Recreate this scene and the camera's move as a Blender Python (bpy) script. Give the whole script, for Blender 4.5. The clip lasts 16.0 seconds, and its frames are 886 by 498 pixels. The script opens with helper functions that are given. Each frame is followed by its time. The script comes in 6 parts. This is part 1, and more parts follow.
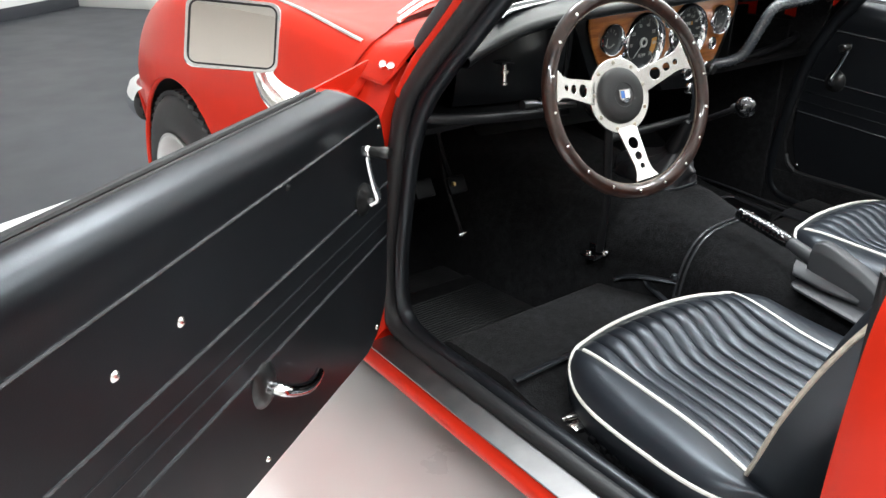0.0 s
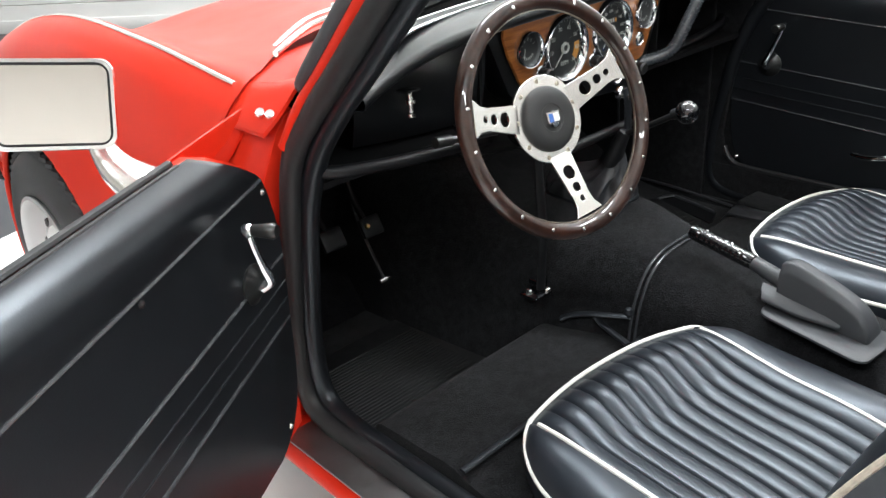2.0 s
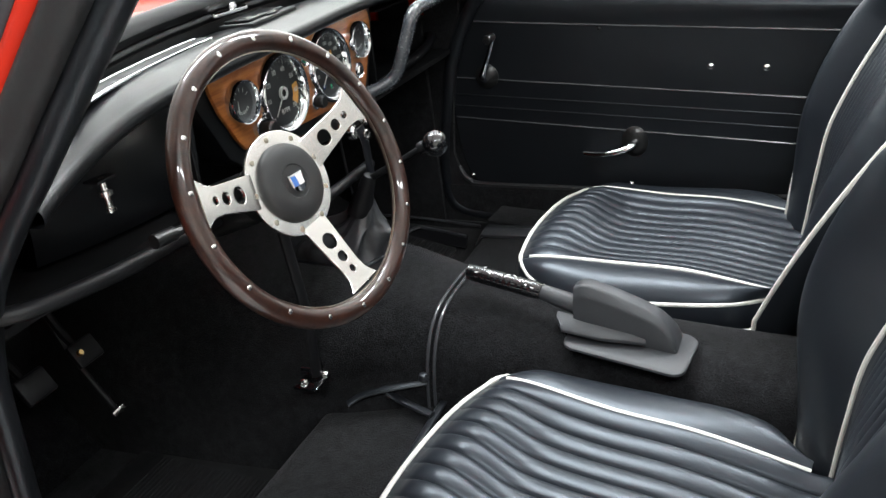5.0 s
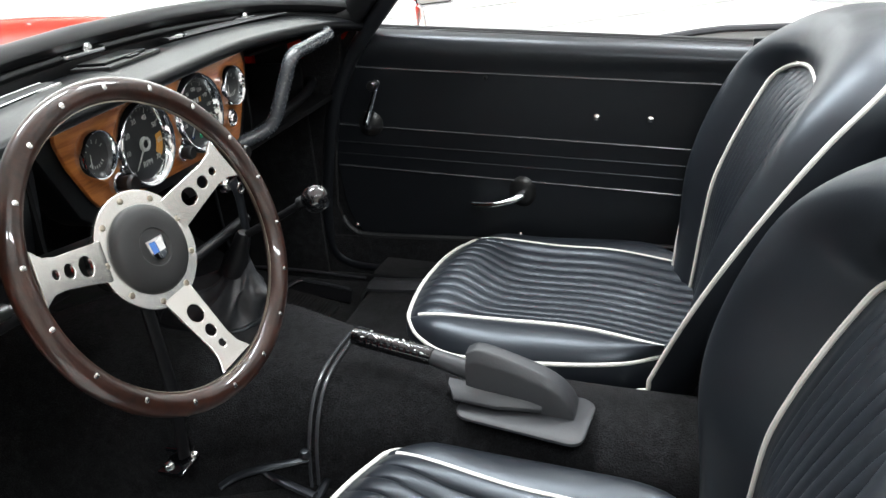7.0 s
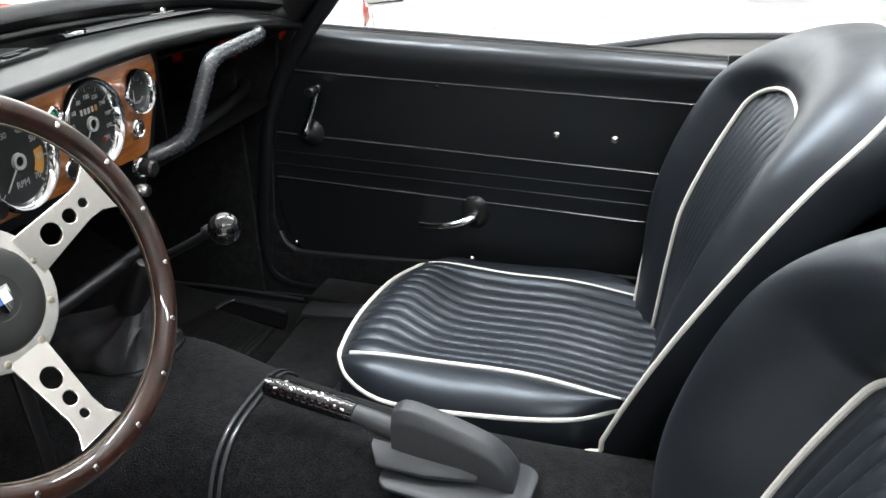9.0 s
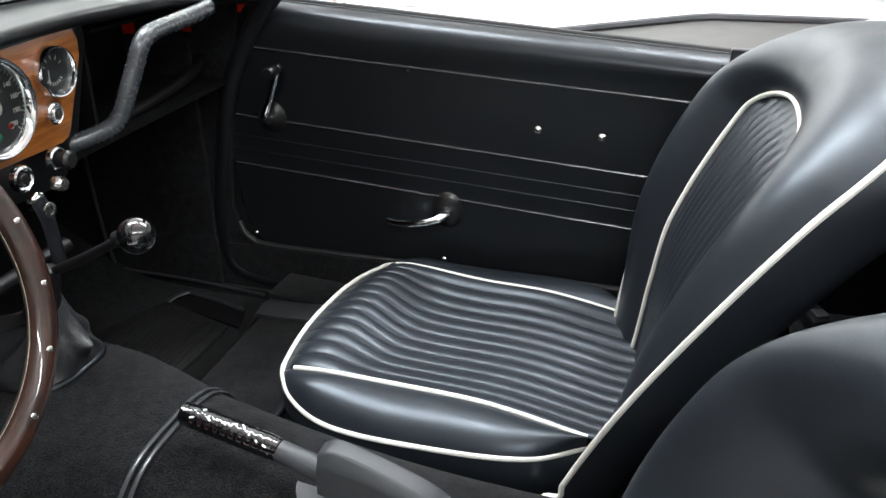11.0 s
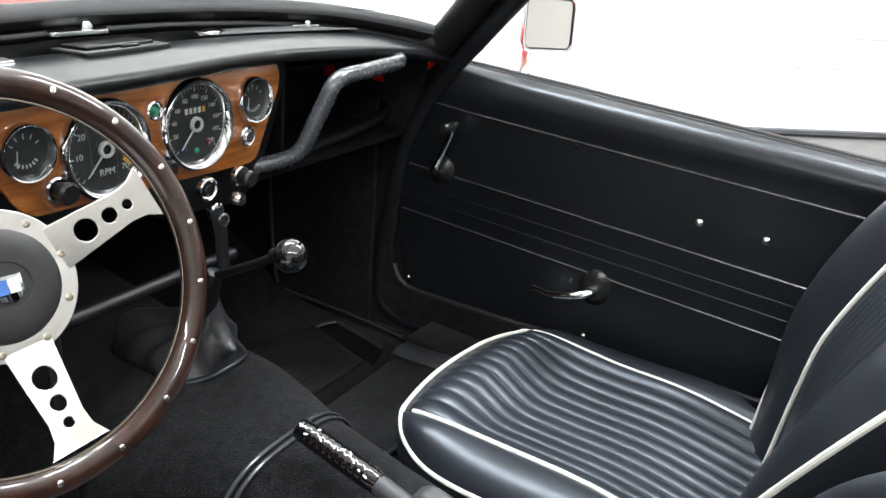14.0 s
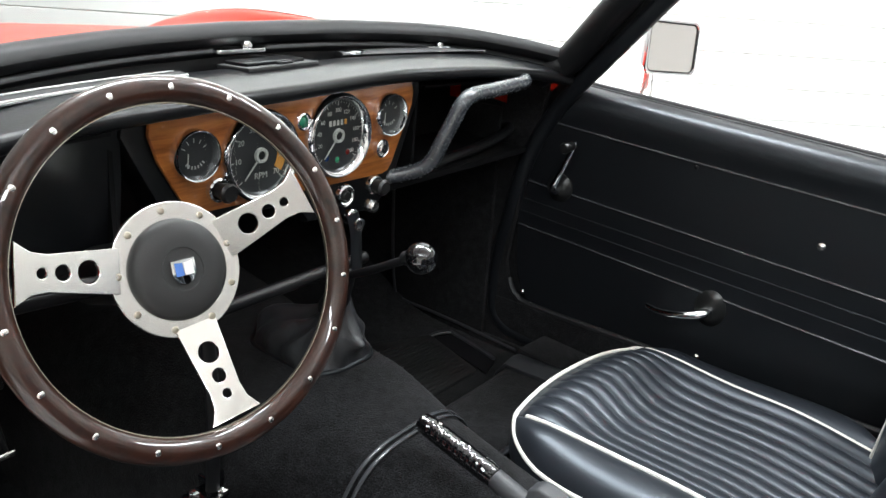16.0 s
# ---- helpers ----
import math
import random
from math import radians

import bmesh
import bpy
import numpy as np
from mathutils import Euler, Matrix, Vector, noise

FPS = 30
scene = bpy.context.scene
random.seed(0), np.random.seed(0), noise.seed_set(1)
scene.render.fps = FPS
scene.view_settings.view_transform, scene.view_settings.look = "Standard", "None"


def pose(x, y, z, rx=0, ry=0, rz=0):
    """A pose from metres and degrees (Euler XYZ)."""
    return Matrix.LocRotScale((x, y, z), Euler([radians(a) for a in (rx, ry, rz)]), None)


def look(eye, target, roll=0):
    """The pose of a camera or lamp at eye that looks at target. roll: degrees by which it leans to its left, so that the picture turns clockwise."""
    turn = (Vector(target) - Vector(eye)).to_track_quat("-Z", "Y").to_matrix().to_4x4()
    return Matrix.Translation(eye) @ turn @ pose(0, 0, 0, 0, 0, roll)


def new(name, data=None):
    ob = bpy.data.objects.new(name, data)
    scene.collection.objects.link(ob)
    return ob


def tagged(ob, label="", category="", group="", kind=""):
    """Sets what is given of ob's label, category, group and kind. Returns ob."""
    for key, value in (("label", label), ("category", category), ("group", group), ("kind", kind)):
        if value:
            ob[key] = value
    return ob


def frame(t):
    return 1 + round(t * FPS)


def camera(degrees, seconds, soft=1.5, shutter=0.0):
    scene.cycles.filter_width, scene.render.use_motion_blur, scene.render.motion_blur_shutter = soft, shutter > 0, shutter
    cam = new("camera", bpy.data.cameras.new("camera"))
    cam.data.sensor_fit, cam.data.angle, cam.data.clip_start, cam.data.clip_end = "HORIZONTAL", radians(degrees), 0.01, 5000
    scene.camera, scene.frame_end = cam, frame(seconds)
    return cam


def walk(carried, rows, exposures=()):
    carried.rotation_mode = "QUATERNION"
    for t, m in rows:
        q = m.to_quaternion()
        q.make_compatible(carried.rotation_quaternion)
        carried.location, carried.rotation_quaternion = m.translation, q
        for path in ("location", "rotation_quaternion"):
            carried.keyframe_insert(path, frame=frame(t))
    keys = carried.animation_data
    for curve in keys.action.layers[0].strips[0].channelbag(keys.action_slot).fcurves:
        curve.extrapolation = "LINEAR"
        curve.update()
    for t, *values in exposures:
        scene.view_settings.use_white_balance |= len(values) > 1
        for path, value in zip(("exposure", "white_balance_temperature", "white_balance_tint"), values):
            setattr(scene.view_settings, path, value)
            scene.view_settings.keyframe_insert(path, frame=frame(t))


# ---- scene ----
cam = camera(57.3, 16.0)
PATH = [
    (0, (-1.358, -1.077, 1.112), (-0.283, 0.388, 0.275), -0.1),
    (0.5, (-1.315, -1.031, 1.125), (-0.219, 0.411, 0.278), -0.8),
    (1, (-1.268, -0.979, 1.133), (-0.142, 0.432, 0.273), -1.5),
    (1.5, (-1.225, -0.937, 1.133), (-0.071, 0.446, 0.263), -2.6),
    (2, (-1.18, -0.89, 1.124), (0.015, 0.456, 0.252), -4.2),
    (2.5, (-1.142, -0.852, 1.121), (0.098, 0.45, 0.245), -5.9),
    (3, (-1.107, -0.821, 1.115), (0.197, 0.423, 0.248), -7.7),
    (3.5, (-1.08, -0.795, 1.109), (0.299, 0.371, 0.25), -8.9),
    (4, (-1.053, -0.769, 1.098), (0.412, 0.291, 0.244), -9.7),
    (4.5, (-1.041, -0.733, 1.094), (0.504, 0.197, 0.23), -8.9),
    (7, (-0.949, -0.674, 1.09), (0.792, -0.119, 0.278), -4.6),
    (7.5, (-0.914, -0.677, 1.091), (0.838, -0.142, 0.289), -4.2),
    (8, (-0.872, -0.682, 1.09), (0.884, -0.161, 0.287), -3.6),
    (8.5, (-0.828, -0.68, 1.087), (0.928, -0.178, 0.272), -2.9),
    (9, (-0.783, -0.683, 1.082), (0.969, -0.194, 0.251), -2.3),
    (9.5, (-0.741, -0.684, 1.081), (1.003, -0.207, 0.227), -1.8),
    (12, (-0.599, -0.738, 1.074), (1.091, -0.168, 0.17), 1.2),
    (12.5, (-0.599, -0.743, 1.073), (1.084, -0.107, 0.199), 2.3),
    (13, (-0.608, -0.751, 1.072), (1.06, -0.019, 0.246), 3.1),
    (13.5, (-0.62, -0.754, 1.075), (1.025, 0.067, 0.287), 3.8),
    (14, (-0.636, -0.753, 1.076), (0.98, 0.152, 0.32), 4.3),
    (14.5, (-0.651, -0.752, 1.075), (0.935, 0.22, 0.339), 4.5),
    (15, (-0.667, -0.754, 1.074), (0.884, 0.282, 0.35), 4.3),
    (15.5, (-0.682, -0.759, 1.073), (0.836, 0.327, 0.355), 4.0),
    (16, (-0.699, -0.766, 1.073), (0.789, 0.364, 0.36), 3.7),
]
walk(cam, [(t, look(eye, target, roll)) for t, eye, target, roll in PATH],
     exposures=[(0, -0.12), (4.5, 0.0), (7, -0.18), (9.5, -0.05), (12, 0.05), (13, 0.15), (14.5, 0.08), (16, -0.1)])

# ---- world, lights, exposure ----
world = bpy.data.worlds.new("world")
scene.world = world
world.use_nodes = True
world.node_tree.nodes["Background"].inputs[0].default_value = (0.9, 0.95, 1.0, 1)
world.node_tree.nodes["Background"].inputs[1].default_value = 0.15
GROUND = 0.06


def unseen_lamp(x, y, z, turn, length, width, watts, up=0):
    lamp = bpy.data.lights.new("unseen_overhead_light", "AREA")
    lamp.shape, lamp.size, lamp.size_y, lamp.energy = "RECTANGLE", length, width, watts
    lamp.color = (0.91, 0.965, 1.0)
    ob = new("unseen_overhead_light", lamp)
    ob.matrix_world = pose(x, y, z, up, 0, turn)
    return ob


# unseen ceiling lamps; the lx 3.75 row is tilted to brighten the east wall
for lx, ly, lw in ((-3.0, -2.6, 70), (0.9, -2.6, 135), (3.75, -2.6, 150), (-3.0, 0.4, 100), (0.9, 0.2, 180), (3.75, 0.4, 165), (-3.0, 3.4, 6), (0.0, 3.4, 8), (3.75, 3.4, 60)):
    c, s = math.cos(radians(36.87)), math.sin(radians(36.87))
    unseen_lamp(lx * c - ly * s, lx * s + ly * c, GROUND + 3.3, 36.87 + 90, 2.9 if lx > 3.5 else 2.2, 0.22, lw, -38 if lx > 3.5 else 0)
# three unseen lamps added below the tubes, facing up to brighten the ceiling
for lx, lw in ((-2.6, 26), (0.3, 40), (3.0, 36)):
    unseen_lamp(lx * c + 1.0 * s, lx * s - 1.0 * c, GROUND + 2.9, 36.87 + 90, 5.0, 0.3, lw, 180)

# ---- materials ----


def material(name, color, rough=0.5, metal=0.0, bump=0.0, bump_scale=200.0, vary=0.15, vary_scale=6.0, coat=0.0,
             sheen=0.0, rough_vary=0.0, spec=0.5, detail=4.0, cells=False):
    m = bpy.data.materials.new(name)
    m.use_nodes = True
    nt = m.node_tree
    b = nt.nodes["Principled BSDF"]
    b.inputs["Roughness"].default_value = rough
    b.inputs["Metallic"].default_value = metal
    b.inputs["Coat Weight"].default_value = coat
    b.inputs["Coat Roughness"].default_value = 0.04
    b.inputs["Sheen Weight"].default_value = sheen
    b.inputs["Specular IOR Level"].default_value = spec
    tc = nt.nodes.new("ShaderNodeTexCoord")
    if vary > 0:
        n = nt.nodes.new("ShaderNodeTexNoise")
        n.inputs["Scale"].default_value = vary_scale
        n.inputs["Detail"].default_value = detail
        nt.links.new(tc.outputs["Object"], n.inputs["Vector"])
        mx = nt.nodes.new("ShaderNodeMix")
        mx.data_type = "RGBA"
        mx.inputs[6].default_value = (*[c * (1 - vary) for c in color], 1)
        mx.inputs[7].default_value = (*[min(1, c * (1 + vary)) for c in color], 1)
        nt.links.new(n.outputs["Fac"], mx.inputs[0])
        nt.links.new(mx.outputs[2], b.inputs["Base Color"])
        if rough_vary > 0:
            n2 = nt.nodes.new("ShaderNodeTexNoise")
            n2.inputs["Scale"].default_value = vary_scale * 3.1
            n2.inputs["Detail"].default_value = 6
            nt.links.new(tc.outputs["Object"], n2.inputs["Vector"])
            mr = nt.nodes.new("ShaderNodeMapRange")
            mr.inputs["To Min"].default_value = max(0.02, rough - rough_vary)
            mr.inputs["To Max"].default_value = min(1, rough + rough_vary)
            nt.links.new(n2.outputs["Fac"], mr.inputs["Value"])
            nt.links.new(mr.outputs["Result"], b.inputs["Roughness"])
    else:
        b.inputs["Base Color"].default_value = (*color, 1)
    if bump > 0:
        bn = nt.nodes.new("ShaderNodeBump")
        bn.inputs["Strength"].default_value = bump
        bn.inputs["Distance"].default_value = 0.0015
        if cells:
            g = nt.nodes.new("ShaderNodeTexVoronoi")
            out = "Distance"
        else:
            g = nt.nodes.new("ShaderNodeTexNoise")
            g.inputs["Detail"].default_value = 5
            out = "Fac"
        g.inputs["Scale"].default_value = bump_scale
        nt.links.new(tc.outputs["Object"], g.inputs["Vector"])
        nt.links.new(g.outputs[out], bn.inputs["Height"])
        nt.links.new(bn.outputs["Normal"], b.inputs["Normal"])
    return m


RED = material("red_paint", (0.60, 0.026, 0.010), 0.32, coat=0.03, spec=0.14, vary=0.04, vary_scale=3, rough_vary=0.05)
VINYL = material("black_vinyl", (0.0090, 0.0098, 0.0116), 0.32, bump=0.08, bump_scale=420, vary=0.2, vary_scale=9, rough_vary=0.07, spec=0.42)
SEAT_VINYL = material("seat_vinyl", (0.0150, 0.0175, 0.0220), 0.36, bump=0.07, bump_scale=420, vary=0.25, vary_scale=14, rough_vary=0.07, spec=0.56)
PAD_VINYL = material("dash_pad_vinyl", (0.0065, 0.007, 0.008), 0.29, bump=0.07, bump_scale=500, cells=True, vary=0.2, vary_scale=10, rough_vary=0.02, spec=0.24)
PIPING = material("white_piping", (0.78, 0.76, 0.70), 0.4, vary=0.06, vary_scale=30)
HANDLE = material("hammered_black_cover", (0.045, 0.049, 0.056), 0.26, bump=0.45, bump_scale=300, vary=0.4, vary_scale=60, rough_vary=0.08, coat=0.3, spec=0.7)
LEATHER = material("worn_grey_leather", (0.030, 0.031, 0.034), 0.36, bump=0.25, bump_scale=420, cells=True, vary=0.4, vary_scale=25, rough_vary=0.1)
GLOSS_BLACK = material("polished_black_bakelite", (0.006, 0.006, 0.007), 0.06, vary=0.1, coat=1.0)
OLD_PIPING = material("soiled_white_piping", (0.55, 0.50, 0.41), 0.55, bump=0.6, bump_scale=260, vary=0.55, vary_scale=70, detail=8)


def pile(name, color):
    """Cut-pile carpet: fine tufts, brushed patches and loose pale fluff."""
    m = bpy.data.materials.new(name)
    m.use_nodes = True
    nt = m.node_tree
    b = nt.nodes["Principled BSDF"]
    b.inputs["Roughness"].default_value = 0.95
    b.inputs["Specular IOR Level"].default_value = 0.08
    b.inputs["Sheen Weight"].default_value = 0.05
    tc = nt.nodes.new("ShaderNodeTexCoord")
    last = None
    for scale, low, high, detail in ((420, 0.25, 2.1, 3), (60, 0.55, 1.5, 4), (7, 0.65, 1.35, 3)):
        n = nt.nodes.new("ShaderNodeTexNoise")
        n.inputs["Scale"].default_value = scale
        n.inputs["Detail"].default_value = detail
        nt.links.new(tc.outputs["Object"], n.inputs["Vector"])
        mr = nt.nodes.new("ShaderNodeMapRange")
        mr.inputs["From Min"].default_value, mr.inputs["From Max"].default_value = 0.3, 0.7
        mr.inputs["To Min"].default_value, mr.inputs["To Max"].default_value = low, high
        nt.links.new(n.outputs["Fac"], mr.inputs["Value"])
        if last is None:
            bn = nt.nodes.new("ShaderNodeBump")
            bn.inputs["Strength"].default_value, bn.inputs["Distance"].default_value = 1.0, 0.0022
            nt.links.new(n.outputs["Fac"], bn.inputs["Height"])
            nt.links.new(bn.outputs["Normal"], b.inputs["Normal"])
            last = mr.outputs["Result"]
        else:
            mu = nt.nodes.new("ShaderNodeMath")
            mu.operation = "MULTIPLY"
            nt.links.new(last, mu.inputs[0])
            nt.links.new(mr.outputs["Result"], mu.inputs[1])
            last = mu.outputs[0]
    vm = nt.nodes.new("ShaderNodeVectorMath")
    vm.operation = "SCALE"
    vm.inputs[0].default_value = color
    nt.links.new(last, vm.inputs["Scale"])
    nt.links.new(vm.outputs[0], b.inputs["Base Color"])
    return m


CARPET = pile("black_carpet", (0.0078, 0.0078, 0.0085))
# highlights of the welts are put into a grey lighter than the vinyl
WELT = material("highlit_vinyl_welt", (0.040, 0.042, 0.046), 0.24, vary=0.3, vary_scale=30, spec=0.8)
TYRE = material("tyre_rubber", (0.022, 0.022, 0.023), 0.6, bump=0.2, bump_scale=90, vary=0.3, vary_scale=18)
for vin, tint in ((VINYL, (0.86, 0.93, 1.0, 1)), (SEAT_VINYL, (0.82, 0.91, 1.0, 1))):
    vin.node_tree.nodes["Principled BSDF"].inputs["Specular Tint"].default_value = tint
RUBBER = material("black_rubber", (0.012, 0.012, 0.013), 0.55, bump=0.2, bump_scale=150, vary=0.2)
MAT_RUBBER = material("worn_mat_rubber", (0.019, 0.019, 0.0195), 0.48, bump=0.3, bump_scale=90, vary=0.5, vary_scale=12, rough_vary=0.15, spec=0.3)
GREY_RUBBER = material("grey_rubber", (0.042, 0.044, 0.048), 0.5, bump=0.15, bump_scale=250, vary=0.15, vary_scale=15, rough_vary=0.06)
BLACK_METAL = material("black_painted_metal", (0.007, 0.007, 0.008), 0.42, bump=0.05, bump_scale=90, vary=0.2, spec=0.25)
CHROME = material("chrome", (0.83, 0.84, 0.86), 0.06, metal=1.0, vary=0.03, vary_scale=20, rough_vary=0.03)
ALU = material("polished_aluminium", (0.90, 0.88, 0.84), 0.24, metal=1.0, bump=0.012, bump_scale=300, vary=0.05, vary_scale=40, rough_vary=0.06)
PLATE = material("scuffed_tread_plate", (0.30, 0.295, 0.295), 0.40, metal=1.0, bump=0.10, bump_scale=45, vary=0.30, vary_scale=14, rough_vary=0.16)
# shade under the dash is put into this near-black board colour
UNLIT_BOARD = material("unlit_black_board", (0.005, 0.005, 0.0055), 0.8, bump=0.2, bump_scale=120, vary=0.3, vary_scale=20, spec=0.12)
PLASTIC = material("black_plastic", (0.012, 0.012, 0.012), 0.3, vary=0.1)
HUB_PAD = material("matt_black_plastic", (0.02, 0.02, 0.02), 0.5, bump=0.1, bump_scale=600, vary=0.1)
DIAL = material("dial_face", (0.012, 0.012, 0.013), 0.5, vary=0.1)
MARK = material("dial_marks", (0.34, 0.34, 0.32), 0.5, vary=0.0)
AMBER = material("amber_arc", (0.42, 0.19, 0.03), 0.5, vary=0.0)
GREEN = material("green_lens", (0.02, 0.16, 0.08), 0.1, vary=0.0)
BLUE = material("blue_enamel", (0.05, 0.16, 0.5), 0.15, vary=0.0, coat=1.0)
WHITE_ENAMEL = material("white_enamel", (0.8, 0.8, 0.78), 0.15, vary=0.0)
DIM_RED = material("dim_red_lens", (0.12, 0.012, 0.01), 0.15, vary=0.0)
DIM_BLUE = material("dim_blue_lens", (0.012, 0.03, 0.10), 0.15, vary=0.0)
WHEEL_PAINT = material("silver_wheel_paint", (0.55, 0.55, 0.55), 0.35, metal=0.6, vary=0.08)
WALL = material("white_painted_block", (0.74, 0.73, 0.705), 0.6, bump=0.25, bump_scale=60, vary=0.03, vary_scale=2)
BACK_WALL = material("beige_painted_block", (0.60, 0.575, 0.53), 0.6, bump=0.25, bump_scale=60, vary=0.05, vary_scale=2)
# unseen south wall's dimness put into its colour, for the closed door's mirror
DIMMED_WALL = material("dimmed_wall_block", (0.40, 0.395, 0.385), 0.6, bump=0.25, bump_scale=60, vary=0.06, vary_scale=2)
CEIL = material("white_ceiling", (0.75, 0.74, 0.72), 0.8, vary=0.04)
FLOOR = material("grey_floor_paint", (0.044, 0.047, 0.053), 0.5, bump=0.1, bump_scale=20, vary=0.25, vary_scale=1.3, rough_vary=0.1, spec=0.3)
WHITE_FLOOR = material("white_floor_paint", (0.88, 0.88, 0.86), 0.30, bump=0.05, bump_scale=20, vary=0.06, vary_scale=2, rough_vary=0.08)
SLAB_GREY = material("dull_grey_top", (0.060, 0.057, 0.055), 0.5, bump=0.1, bump_scale=60, vary=0.15, vary_scale=3, rough_vary=0.1)
MIRROR = material("mirror_glass", (0.78, 0.76, 0.73), 0.01, metal=1.0, vary=0.0)
RIM_METAL = material("dull_rim_metal", (0.50, 0.45, 0.37), 0.35, metal=1.0, vary=0.1)
BRASS = material("brass", (0.6, 0.42, 0.18), 0.3, metal=1.0, vary=0.1)
FABRIC = material("hood_fabric", (0.018, 0.018, 0.019), 0.8, bump=0.4, bump_scale=800, vary=0.2, vary_scale=20)


def wood(name, dark, light, rough, coat, stretch, turn=0.0):
    m = bpy.data.materials.new(name)
    m.use_nodes = True
    nt = m.node_tree
    b = nt.nodes["Principled BSDF"]
    b.inputs["Roughness"].default_value = rough
    b.inputs["Coat Weight"].default_value = coat
    b.inputs["Coat Roughness"].default_value = 0.025
    b.inputs["Specular IOR Level"].default_value = 0.25
    tc = nt.nodes.new("ShaderNodeTexCoord")
    mp = nt.nodes.new("ShaderNodeMapping")
    mp.inputs["Scale"].default_value = stretch
    mp.inputs["Rotation"].default_value = (0, 0, turn)
    nt.links.new(tc.outputs["Object"], mp.inputs["Vector"])
    n = nt.nodes.new("ShaderNodeTexNoise")
    n.inputs["Scale"].default_value = 1.0
    n.inputs["Detail"].default_value = 9
    n.inputs["Roughness"].default_value = 0.65
    n.inputs["Distortion"].default_value = 0.6
    nt.links.new(mp.outputs["Vector"], n.inputs["Vector"])
    cr = nt.nodes.new("ShaderNodeValToRGB")
    cr.color_ramp.elements[0].position, cr.color_ramp.elements[1].position = 0.35, 0.68
    cr.color_ramp.elements[0].color = (*dark, 1)
    cr.color_ramp.elements[1].color = (*light, 1)
    nt.links.new(n.outputs["Fac"], cr.inputs["Fac"])
    nt.links.new(cr.outputs["Color"], b.inputs["Base Color"])
    return m


WALNUT = wood("walnut_veneer", (0.19, 0.056, 0.012), (0.44, 0.155, 0.036), 0.35, 0.6, (9, 60, 90))
RIM_WOOD = wood("dark_rim_wood", (0.013, 0.0055, 0.004), (0.040, 0.014, 0.008), 0.35, 1.0, (40, 40, 40))


def glass(name, tint):
    m = bpy.data.materials.new(name)
    m.use_nodes = True
    nt = m.node_tree
    nt.nodes.remove(nt.nodes["Principled BSDF"])
    tr, gl, mx = (nt.nodes.new(k) for k in ("ShaderNodeBsdfTransparent", "ShaderNodeBsdfGlossy", "ShaderNodeMixShader"))
    tr.inputs[0].default_value = (*tint, 1)
    gl.inputs["Roughness"].default_value = 0.01
    mx.inputs[0].default_value = 0.045
    nt.links.new(tr.outputs[0], mx.inputs[1])
    nt.links.new(gl.outputs[0], mx.inputs[2])
    nt.links.new(mx.outputs[0], nt.nodes["Material Output"].inputs["Surface"])
    return m


GLASS = glass("clear_glass", (0.95, 0.97, 0.96))

# ---- mesh helpers ----


def V(*a):
    return Vector(a)


def thing(name, label, category, at=None, group="", kind=""):
    ob = new(name)
    ob.empty_display_size = 0.1
    if at is not None:
        ob.matrix_world = at
    return tagged(ob, label, category, group, kind)


def finish(name, me, mat, parent=None, label="", sharp=38, m=None):
    me.materials.append(mat)
    for p in me.polygons:
        p.use_smooth = True
    me.set_sharp_from_angle(angle=radians(sharp))
    ob = new(name, me)
    if parent is not None:
        ob.parent = parent
    if m is not None:
        ob.matrix_local = m
    if label:
        ob["label"] = label
    return ob


def part(name, bm, mat, parent=None, label="", sharp=38, m=None, weld=True):
    if weld:
        bmesh.ops.remove_doubles(bm, verts=bm.verts, dist=0.00005)
    bmesh.ops.recalc_face_normals(bm, faces=bm.faces)
    me = bpy.data.meshes.new(name)
    bm.to_mesh(me)
    bm.free()
    return finish(name, me, mat, parent, label, sharp, m)


def box(bm, c, size, bevel=0.0, m=None, seg=2):
    r = bmesh.ops.create_cube(bm, size=1.0)
    vs = r["verts"]
    for v in vs:
        v.co = Vector((v.co.x * size[0], v.co.y * size[1], v.co.z * size[2]))
    if bevel > 0:
        es = list({e for v in vs for e in v.link_edges})
        g = bmesh.ops.bevel(bm, geom=es, offset=bevel, segments=seg, affect="EDGES", profile=0.5)
        vs = list({v for f in g["faces"] for v in f.verts} | {v for v in vs if v.is_valid})
    t = Matrix.Translation(c) if m is None else Matrix.Translation(c) @ m
    for v in vs:
        v.co = t @ v.co
    return bm


def spline(pts, n=8, closed=False):
    """Catmull-Rom through the points."""
    pts = [Vector(p) for p in pts]
    k = len(pts)
    out = []
    for i in range(k if closed else k - 1):
        if closed:
            a, b, c, d = (pts[(i + j) % k] for j in (-1, 0, 1, 2))
        else:
            a, b, c, d = pts[max(0, i - 1)], pts[i], pts[i + 1], pts[min(k - 1, i + 2)]
        for s in range(n):
            t = s / n
            out.append(0.5 * ((2 * b) + (c - a) * t + (2 * a - 5 * b + 4 * c - d) * t * t + (3 * b - a - 3 * c + d) * t ** 3))
    if not closed:
        out.append(pts[-1])
    return out


